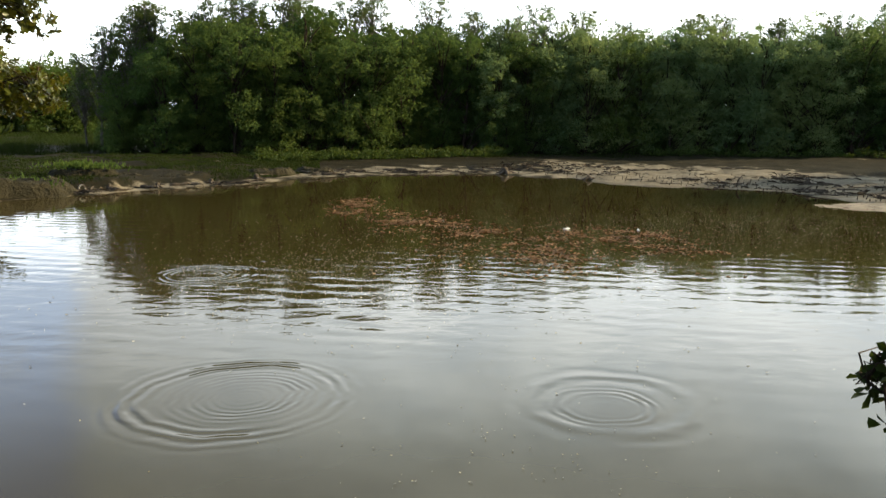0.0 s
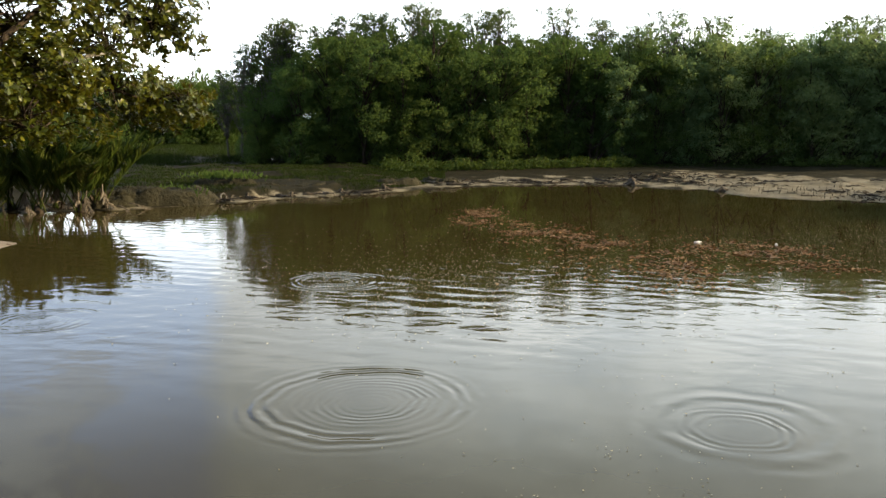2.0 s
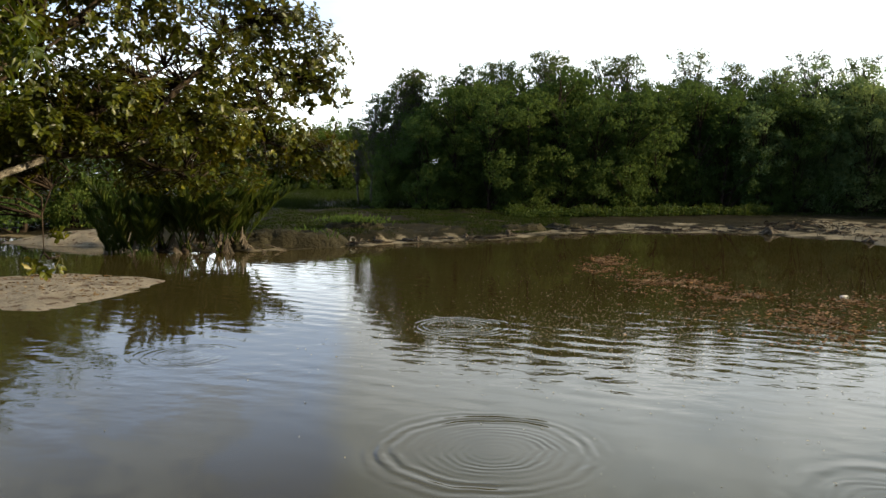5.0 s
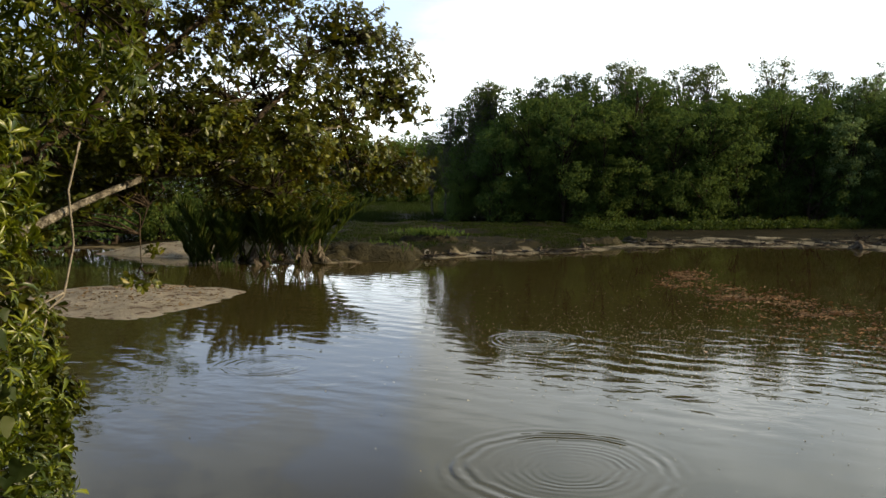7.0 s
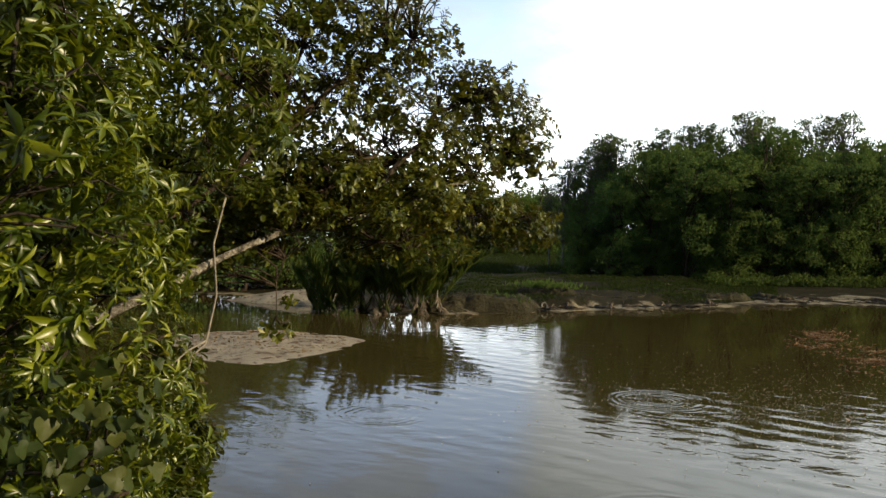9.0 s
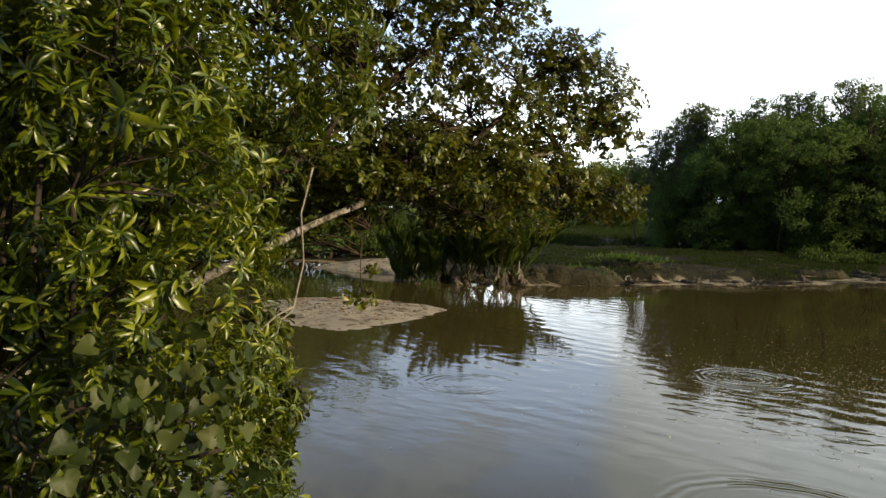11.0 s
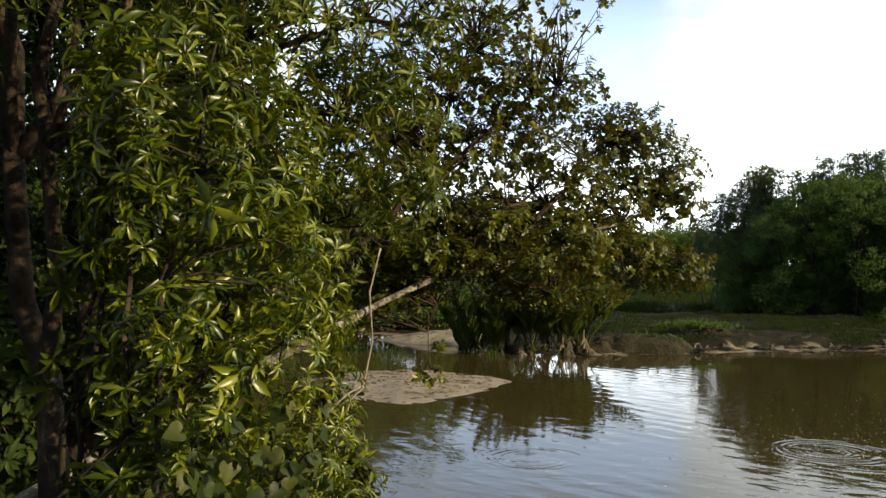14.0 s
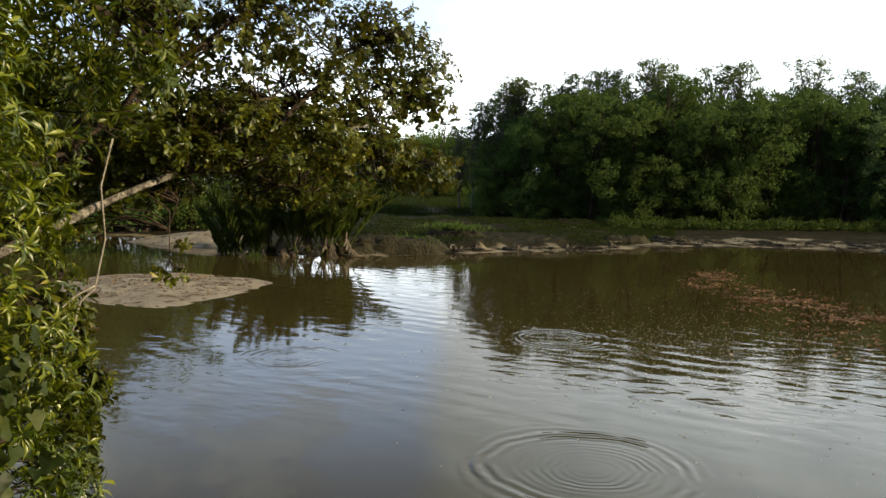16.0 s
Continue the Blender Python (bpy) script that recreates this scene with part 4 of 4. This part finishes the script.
def branches_to(limbs, P, every, thick, reach=3.0):
    """Thin twigs from the nearest limb point to every n-th leaf place."""
    pts = np.concatenate(limbs)
    chunks = []
    for p in P[::every]:
        d = np.linalg.norm(pts - p, axis=1) + 0.4 * np.maximum(0, pts[:, 2] - p[2])
        q = pts[int(np.argmin(d))]
        if np.linalg.norm(q - p) < reach:
            chunks.append(tube(bend(q, p, 4, 0.05, 0.025), np.linspace(thick, thick * 0.3, 4), 4))
    return chunks


def twig_work(chunks, material_, parent):
    tagged(part("twig", chunks, material_, parent), kind="stuff")


def drawn_in(ob):
    """Bring growth that was laid out at 1.3 times its size to its true size and distance from the viewpoint."""
    stand = Matrix.Translation((-0.16, -0.04, 3.27))
    ob.matrix_basis = stand @ Matrix.Scale(0.77, 4) @ stand.inverted() @ ob.matrix_basis
    return ob


def leaning_tree():
    t = thing("leaning_mangrove", "mangrove with pale bark leaning far out over the water", "tree")
    drawn_in(t)
    main = np.array([(-5.6, 0.6, 1.0), (-5.3, 1.4, 1.9), (-4.75, 2.4, 2.55), pol3(-51, 5.45, -2.0), pol3(-45, 5.7, 1.0), pol3(-40, 6.1, 2.2), pol3(-35, 6.5, 3.2), pol3(-31.5, 7.0, 4.6), pol3(-29, 7.4, 6.5)])
    fine = np.linspace(0, 8, 33)
    widths = np.interp(fine, range(9), [0.10, 0.065, 0.042, 0.034, 0.031, 0.027, 0.022, 0.016, 0.008]) * (1 + 0.12 * np.sin(fine * 5.1))
    course = np.stack([np.interp(fine, range(9), main[:, k]) for k in range(3)], -1) + np.stack([0.02 * np.sin(fine * 2.7), 0.02 * np.cos(fine * 3.3), 0.035 * np.sin(fine * 2.1 + 1)], -1)
    part("trunk", [tube(course, widths * 0.75, 10, 0.09)], LEAN_BARK, t, "pale grey leaning trunk", True)
    limbs = [main[4:]]
    def limb(a, b, w, sag=0.1):
        p = bend(a, b, 7, sag, 0.05)
        limbs.append(p)
        part("limb", [tube(p, np.linspace(w * 0.7, w * 0.2, 7), 7, 0.05)], DARK_BARK, t)
        return p
    up = limb(main[2], pol3(-43, 6.0, 9.5), 0.04)
    limb(up[4], pol3(-36, 6.6, 14.5), 0.04)
    limb(up[5], pol3(-42, 6.4, 17), 0.035)
    limb(main[5], pol3(-31, 7.3, 10.5), 0.04)
    limb(main[5], pol3(-27, 7.3, 1.2), 0.035, 0.05)
    limb(main[4], pol3(-36, 6.3, -0.5), 0.03, 0.1)
    limb(main[4], pol3(-38, 6.2, 7), 0.04)
    limb(main[4], pol3(-45.5, 5.7, -5.6), 0.012, 0.02)
    limb(up[3], pol3(-50, 5.8, 7), 0.035)
    lobes = []
    for az, r, el, rx, rz, n in [(-29.8, 7.4, 8.2, 0.6, 0.46, 160), (-27.6, 7.5, 5.8, 0.34, 0.22, 45), (-31.5, 7.2, 11.2, 0.5, 0.3, 80), (-34.2, 6.9, 6.4, 0.6, 0.4, 150), (-28.4, 7.3, 1.4, 0.48, 0.26, 110), (-32.5, 6.9, 2.6, 0.55, 0.36, 130),
                                 (-37.5, 6.8, 3.8, 0.75, 0.4, 240), (-36.2, 6.3, 3.0, 0.5, 0.25, 90), (-41.5, 5.9, 4.6, 0.4, 0.22, 60), (-43, 6.5, 4.6, 0.6, 0.36, 220), (-40, 6.9, 1.9, 0.75, 0.3, 160), (-46, 5.6, 2.8, 0.32, 0.16, 50), (-44, 5.7, 2.4, 0.3, 0.16, 45), (-46, 5.7, -6.2, 0.13, 0.12, 3), (-44.6, 5.8, -5.0, 0.1, 0.16, 3), (-37.5, 6.5, 14.2, 0.6, 0.38, 180), (-42, 6.2, 16.0, 0.6, 0.4, 190), (-36.5, 6.5, 9.0, 0.55, 0.3, 95), (-39.5, 6.5, 11.4, 0.55, 0.36, 110),
                                 (-43, 6.1, 9.6, 0.55, 0.38, 110), (-48, 5.8, 6.0, 0.5, 0.5, 150), (-48.5, 5.9, 13.5, 0.55, 0.6, 180), (-46, 6.3, 11.5, 0.5, 0.4, 110), (-36, 6.4, -0.4, 0.6, 0.16, 50), (-40, 6.6, 20, 0.9, 0.4, 200), (-52, 6.0, 1.0, 0.4, 0.5, 90), (-48.5, 5.9, 1.5, 0.4, 0.35, 70), (-47.5, 6.4, 0.2, 0.5, 0.22, 60), (-38.8, 5.75, 1.9, 0.28, 0.13, 26)]:
        x, y, z = pol3(az, r, el)
        lobes.append((x, y, z, rx, rx, rz, int(n * (2.1 if az > -33 and el > 4 else 1.95 if el < 5 else 1.15))))
    P, O = lobe_points(lobes)
    twig_work(branches_to(limbs, P, 4, 0.008), DARK_BARK, t)
    part("crown", [(leaf_arrays(*sprays(P, O, 11, 0.054, 0.52, OBOVATE), OBOVATE), OBOVATE[1])], LEAN_LEAF, t, "small obovate leaves, yellow-green in the light")
    return t


rng = np.random.default_rng(3)
leaning_tree()


def drooping_shrub():
    """Low branch of small leaves hanging to the water below the leaning trunk."""
    t = thing("overhanging_shrub", "small-leaved shrub drooping from the bank towards the water", "shrub")
    drawn_in(t)
    limbs = []
    for az, r, el in [(-49.8, 6.2, -13.5), (-51.5, 6.0, -15.5), (-50.3, 6.1, -9.5), (-52.5, 5.8, -6.0)]:
        p = bend((-5.2, 1.9, 0.9), pol3(az, r, el), 7, 0.35, 0.05)
        limbs.append(p)
        part("stem", [tube(p, np.linspace(0.03, 0.008, 7), 6)], DARK_BARK, t)
    lobes = [(*pol3(az, r, el), a, a, b, n) for az, r, el, a, b, n in [(-52.0, 6.1, -12.2, 0.2, 0.24, 80), (-50.4, 6.1, -13.4, 0.1, 0.14, 26), (-53.2, 5.9, -15.4, 0.26, 0.2, 90), (-52.8, 5.9, -8.4, 0.2, 0.32, 80), (-55, 5.6, -12, 0.36, 0.45, 140), (-51.3, 5.9, -15.2, 0.12, 0.2, 46), (-51.8, 5.6, -17.6, 0.12, 0.2, 46), (-53.6, 5.6, -18.4, 0.16, 0.16, 50), (-51.4, 6.0, -10.2, 0.1, 0.14, 26)]]
    P, O = lobe_points(lobes)
    twig_work(branches_to(limbs, P, 2, 0.006), DARK_BARK, t)
    part("foliage", [(leaf_arrays(*sprays(P, O, 7, 0.078, 0.46, OBOVATE), OBOVATE), OBOVATE[1])], SHRUB_LEAF, t)


rng = np.random.default_rng(5)
drooping_shrub()


def bank_bush():
    """Tall leafy bush on the bank: branch clusters that carry whorls of lance leaves; leaves towards the pond are single parts."""
    t = thing("bank_bush", "tall glossy green bush with whorled lance-shaped leaves on the bank", "bush")
    t.location = (0, 0, 0)
    cx, cy = -2.46, 1.21
    # cluster centres spread evenly over a ragged column
    C = []
    while len(C) < 150:
        best, gap = None, -1
        for _ in range(14):
            z, a = rng.uniform(1.6, 4.05), rng.uniform(0, 2 * math.pi)
            rad = np.interp(z, [1.6, 2.4, 2.9, 3.3, 3.8, 4.05], [0.34, 0.35, 0.36, 0.36, 0.36, 0.24]) * (1 + 0.13 * math.sin(2.6 * z + 2 * a) + 0.08 * math.sin(6 * z - 3 * a)) * rng.uniform(0.72, 1.0)
            lean = np.interp(z, [1.6, 2.3, 3.2, 3.9], [0.04, 0.12, 0.1, 0.0])
            c = np.array([cx + 0.47 * lean + rad * math.cos(a), cy + 0.88 * lean + rad * math.sin(a), z])
            d = min((np.linalg.norm(c - q) for q in C), default=9)
            if d > gap:
                best, gap = c, d
        C.append(best)
    C = np.array(C)
    limbs = []
    for k in range(11):
        a = k * 0.57 + 0.2
        p = bend((cx - 0.25 + 0.2 * math.cos(a), cy - 0.2 + 0.2 * math.sin(a), on_ground(cx - 0.25, cy - 0.2, -0.1)), (cx + 0.26 * math.cos(a), cy + 0.26 * math.sin(a), 2.5 + 0.14 * k), 9, 0.05, 0.04)
        limbs.append(p)
        part("stem", [tube(p, np.linspace(0.016, 0.006, 9), 6, 0.05)], TWIG, t)
    twig_work(branches_to(limbs, C, 1, 0.006, 1.2), TWIG, t)
    per = 10
    outward = unit(np.stack([C[:, 0] - cx, C[:, 1] - cy, np.full(len(C), 0.12)], -1))
    d = unit(random_units(len(C) * per) + 0.75 * np.repeat(outward, per, 0) + np.array([0, 0, 0.25]))
    P = np.repeat(C, per, 0) + d * rng.uniform(0.03, 0.15, (len(C) * per, 1))
    O = unit(d + np.array([0, 0, 0.35]) + 0.35 * random_units(len(P)))
    # long leaves on the shaded side, short ones towards the open water
    size = np.repeat(np.clip(0.08 - 0.03 * outward[:, 0] - 0.012 * outward[:, 1] + rng.normal(size=len(C)) * 0.005, 0.048, 0.1), per) * rng.uniform(0.85, 1.1, len(P))
    inner = np.stack([cx + rng.normal(size=260) * 0.17, cy + rng.normal(size=260) * 0.17, rng.uniform(1.5, 3.9, 260)], -1)
    front = (P[:, 0] * 0.87 - P[:, 1] * 0.48 > -2.45) & (P[:, 2] > 2.6) & (P[:, 2] < 3.9)
    near_i = np.where(front)[0][::4][:36]
    far_mask = np.ones(len(P), bool)
    far_mask[near_i] = False
    outer = sprays(P[far_mask], O[far_mask], 9, np.repeat(size[far_mask], 9), 0.22, LANCE, 0.45, 0.025)
    deep = sprays(inner, random_units(260), 8, 0.1, 0.26, LANCE, 0.3, 0.02)
    part("foliage", [(leaf_arrays(*outer, LANCE), LANCE[1]), (leaf_arrays(*deep, LANCE), LANCE[1])], BUSH_LEAF, t)
    blade = mesh_of("leaf", [(leaf_arrays(np.zeros((1, 3)), np.array([[1.0, 0, 0]]), np.array([[0, 0, 1.0]]), 1.0, 0.25, LANCE), LANCE[1])])
    Q, A, Nn, L, W = sprays(P[near_i], O[near_i], 8, np.repeat(size[near_i], 8), 0.25, LANCE, 0.45, 0.025)
    for q, ax, nn, lg in zip(Q, A, Nn, L):
        b = np.cross(nn, ax)
        b /= np.linalg.norm(b)
        m = Matrix((ax, b, np.cross(ax, b))).transposed().to_4x4()
        ob = link_mesh("leaf", blade, BUSH_LEAF, t)
        ob.matrix_basis = Matrix.Translation(q) @ m @ Matrix.Scale(lg, 4)


rng = np.random.default_rng(8)
bank_bush()


def heart_vine():
    t = thing("creeping_vine", "creeper with broad dull green heart-shaped leaves over the bush", "vine")
    drawn_in(t)
    hearts = mesh_of("leaf", [(leaf_arrays(np.zeros((1, 3)), np.array([[1.0, 0, 0]]), np.array([[0, 0, 1.0]]), 1.0, 1.0, HEART), HEART[1])], True)
    for k in range(5):
        a0 = -57 - 4 * k
        p = bend((-3.3, 1.3, 1.5), pol3(a0, 2.75 + 0.1 * (k % 2), -11 - rng.uniform(0, 5)), 8, 0.25, 0.05)
        part("stem", [tube(p, np.full(8, 0.006), 5)], DARK_BARK, t)
    for k in range(125):
        az = rng.uniform(-67, -54)
        el = rng.uniform(-18.5, -6.4 + 0.1 * (az + 54))
        r = 2.76 + 0.3 * ((az + 64) / 10) ** 2 + rng.uniform(-0.06, 0.2)
        c = np.array(pol3(az, r, el))
        out = unit(np.array([0.7, 0.45, 0.75]) + 0.6 * rng.normal(size=3))
        ax = unit(np.cross(out, unit(rng.normal(size=3))) + np.array([0, 0, -0.7]))
        b = np.cross(out, ax)
        b /= np.linalg.norm(b)
        m = Matrix((ax, b, np.cross(ax, b))).transposed().to_4x4()
        ob = link_mesh("leaf", hearts, VINE_LEAF, t)
        ob.matrix_basis = Matrix.Translation(c) @ m @ Matrix.Scale(rng.uniform(0.042, 0.076), 4)


rng = np.random.default_rng(9)
heart_vine()


def canopy_tree(x, y, tall, thick, lean, lobes, label, leaf_long=0.12, slim=0.28, mat_=None, near=False):
    """Tree of the bank: forked trunk and a broad canopy."""
    z0 = on_ground(x, y, -0.2)
    t = thing("bank_tree", label, "tree", "trees on the bank")
    if near:
        drawn_in(t)
    top = np.array([x + lean[0], y + lean[1], z0 + tall])
    p = bend((x, y, z0), top, 9, 0, 0.06)
    part("trunk", [tube(p, np.linspace(thick, thick * 0.4, 9), 10, 0.05)], DARK_BARK, t, smooth=True)
    limbs = [p[4:]]
    for lx, ly, lz, *_ in lobes:
        q = bend(p[5 if lz > z0 + tall * 0.6 else 3], (lx, ly, lz), 7, 0.15, 0.06)
        limbs.append(q)
        part("limb", [tube(q, np.linspace(thick * 0.4, 0.012, 7), 7, 0.05)], DARK_BARK, t)
    P, O = lobe_points(lobes)
    twig_work(branches_to(limbs, P, 4, 0.006, 0.8), DARK_BARK, t)
    part("crown", [(leaf_arrays(*sprays(P, O, 9, leaf_long, slim, LANCE), LANCE), LANCE[1])], mat_ or BUSH_LEAF, t)


# overhead canopy: the hanging mass beside the bush, and the dark trees behind it
canopy_tree(-4.35, 1.52, 4.0, 0.06, (0.1, -0.1), [(*pol3(-49, 4.0, 11), 0.3, 0.3, 0.55, 100), (*pol3(-48, 4.2, 19), 0.5, 0.5, 0.4, 60), (*pol3(-56, 4.2, 19), 0.6, 0.6, 0.5, 110), (*pol3(-66, 4.2, 22), 0.8, 0.8, 0.5, 200), (*pol3(-54, 4.3, 5), 0.3, 0.3, 0.4, 70), (*pol3(-53.5, 4.3, 12), 0.4, 0.4, 0.55, 130)],
            "slender bank tree with hanging glossy leaves", 0.09, 0.21, HANG_LEAF, True)
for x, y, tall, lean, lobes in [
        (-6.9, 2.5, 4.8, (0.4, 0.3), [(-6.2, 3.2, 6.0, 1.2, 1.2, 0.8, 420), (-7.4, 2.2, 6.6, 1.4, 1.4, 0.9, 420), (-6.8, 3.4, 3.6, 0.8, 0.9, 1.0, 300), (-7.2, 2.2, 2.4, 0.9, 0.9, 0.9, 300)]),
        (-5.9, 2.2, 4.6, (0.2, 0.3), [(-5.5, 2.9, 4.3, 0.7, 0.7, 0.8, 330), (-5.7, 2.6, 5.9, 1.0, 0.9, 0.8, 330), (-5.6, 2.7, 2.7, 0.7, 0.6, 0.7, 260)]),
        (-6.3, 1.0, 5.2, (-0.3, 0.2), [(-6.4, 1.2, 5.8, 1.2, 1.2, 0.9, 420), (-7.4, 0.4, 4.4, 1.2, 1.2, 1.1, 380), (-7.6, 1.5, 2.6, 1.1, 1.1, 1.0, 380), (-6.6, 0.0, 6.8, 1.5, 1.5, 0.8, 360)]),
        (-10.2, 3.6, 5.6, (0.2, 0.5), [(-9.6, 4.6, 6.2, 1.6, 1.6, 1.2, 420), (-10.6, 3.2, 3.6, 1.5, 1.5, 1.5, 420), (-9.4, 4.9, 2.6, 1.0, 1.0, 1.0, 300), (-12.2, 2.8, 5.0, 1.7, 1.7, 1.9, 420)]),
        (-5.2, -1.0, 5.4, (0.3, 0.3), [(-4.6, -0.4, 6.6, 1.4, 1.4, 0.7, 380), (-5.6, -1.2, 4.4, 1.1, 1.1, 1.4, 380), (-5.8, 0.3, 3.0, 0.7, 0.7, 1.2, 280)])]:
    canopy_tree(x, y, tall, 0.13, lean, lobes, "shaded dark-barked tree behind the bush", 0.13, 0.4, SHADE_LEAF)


# The last two lobes are added above the view to block the high sky.
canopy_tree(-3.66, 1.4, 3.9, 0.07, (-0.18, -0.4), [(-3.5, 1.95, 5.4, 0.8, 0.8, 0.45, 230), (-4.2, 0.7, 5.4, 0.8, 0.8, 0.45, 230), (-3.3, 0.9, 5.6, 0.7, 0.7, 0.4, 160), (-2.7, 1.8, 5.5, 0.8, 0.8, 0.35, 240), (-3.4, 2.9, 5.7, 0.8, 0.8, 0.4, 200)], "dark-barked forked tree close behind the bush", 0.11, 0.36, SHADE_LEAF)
# Unseen tree behind the viewpoint, added so its crown blocks skylight.
canopy_tree(-1.9, -1.7, 4.6, 0.11, (0.2, 0.4), [(-1.2, -0.6, 6.3, 1.2, 1.0, 0.5, 380), (-2.6, -0.5, 6.1, 1.2, 1.0, 0.5, 380), (-2.4, -2.2, 5.8, 1.2, 1.2, 0.8, 380), (-0.2, -2.0, 6.2, 1.3, 1.1, 0.6, 330)], "unseen dark-barked tree added to keep skylight off the bush", 0.13, 0.4, SHADE_LEAF)
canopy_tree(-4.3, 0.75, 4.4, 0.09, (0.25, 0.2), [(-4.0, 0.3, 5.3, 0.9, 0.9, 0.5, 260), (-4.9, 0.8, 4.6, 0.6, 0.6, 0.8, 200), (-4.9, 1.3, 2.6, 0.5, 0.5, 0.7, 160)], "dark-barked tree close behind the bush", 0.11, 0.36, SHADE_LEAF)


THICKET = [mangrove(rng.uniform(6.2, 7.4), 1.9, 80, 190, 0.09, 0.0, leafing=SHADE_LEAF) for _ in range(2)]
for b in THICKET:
    tagged(b, "leafy thicket tree on the bank, shade put into its dark leaves", "tree", "thicket on the bank")
for k, (az, r, sc) in enumerate([(-73.5, 8.6, 1.0), (-80, 9.2, 1.1), (-87, 8.4, 1.05), (-95, 8.0, 1.1), (-77, 12.0, 1.25), (-84, 12.5, 1.3), (-92, 11.5, 1.3), (-103, 8.6, 1.1)]):
    x, y = polar(az, r)
    if k < 2:
        THICKET[k].matrix_basis = pose(x, y, on_ground(x, y, -0.1), 0, 0, 40 * k)
        THICKET[k].scale = (sc, sc, sc)
    else:
        place_copy(THICKET[k % 2], x, y, 67 * k, sc, -0.1)


def hanging_vine(points, w):
    ob = part("hanging_vine", [tube(np.array(points), np.full(len(points), w), 6, 0.1)], PALE_BARK, smooth=True)
    tagged(drawn_in(ob), "thin pale bare vine hanging from the branches", "vine")


hanging_vine([pol3(-49.3, 5.4, 3.2), pol3(-50.1, 5.4, 0), pol3(-49.9, 5.4, -3.5), pol3(-50.6, 5.4, -6.8), pol3(-51.5, 5.4, -7.6), pol3(-52.3, 5.4, -10.5)], 0.007)
hanging_vine([pol3(-50.6, 5.3, -6.6), pol3(-51.8, 5.3, -7.2), pol3(-53.4, 5.2, -8.6)], 0.007)


def side_twig():
    """Sprig of a shrub that grows on the bank beside the viewpoint."""
    t = thing("sprig_shrub", "small shrub sprig with dark rounded leaves beside the viewpoint", "shrub")
    t.location = (0, 0, 0)
    limbs = []
    for tip in (pol3(30.6, 2.6, -15.5), pol3(29.6, 2.6, -17.6), pol3(31, 2.55, -19.5), pol3(33, 2.5, -16)):
        p = bend((2.1, 1.1, 1.3), tip, 7, 0.15, 0.03)
        limbs.append(p)
        part("stem", [tube(p, np.linspace(0.012, 0.004, 7), 5)], DARK_BARK, t)
    P, O = lobe_points([(*pol3(30.9, 2.6, -16.5), 0.04, 0.04, 0.1, 9), (*pol3(30.1, 2.6, -17.8), 0.05, 0.05, 0.04, 6), (*pol3(33, 2.5, -17.5), 0.12, 0.12, 0.18, 26)])
    twig_work(branches_to(limbs, P, 1, 0.004), DARK_BARK, t)
    part("foliage", [(leaf_arrays(*sprays(P, O, 6, 0.05, 0.5, OBOVATE), OBOVATE), OBOVATE[1])], SHADE_LEAF, t)


rng = np.random.default_rng(12)
side_twig()
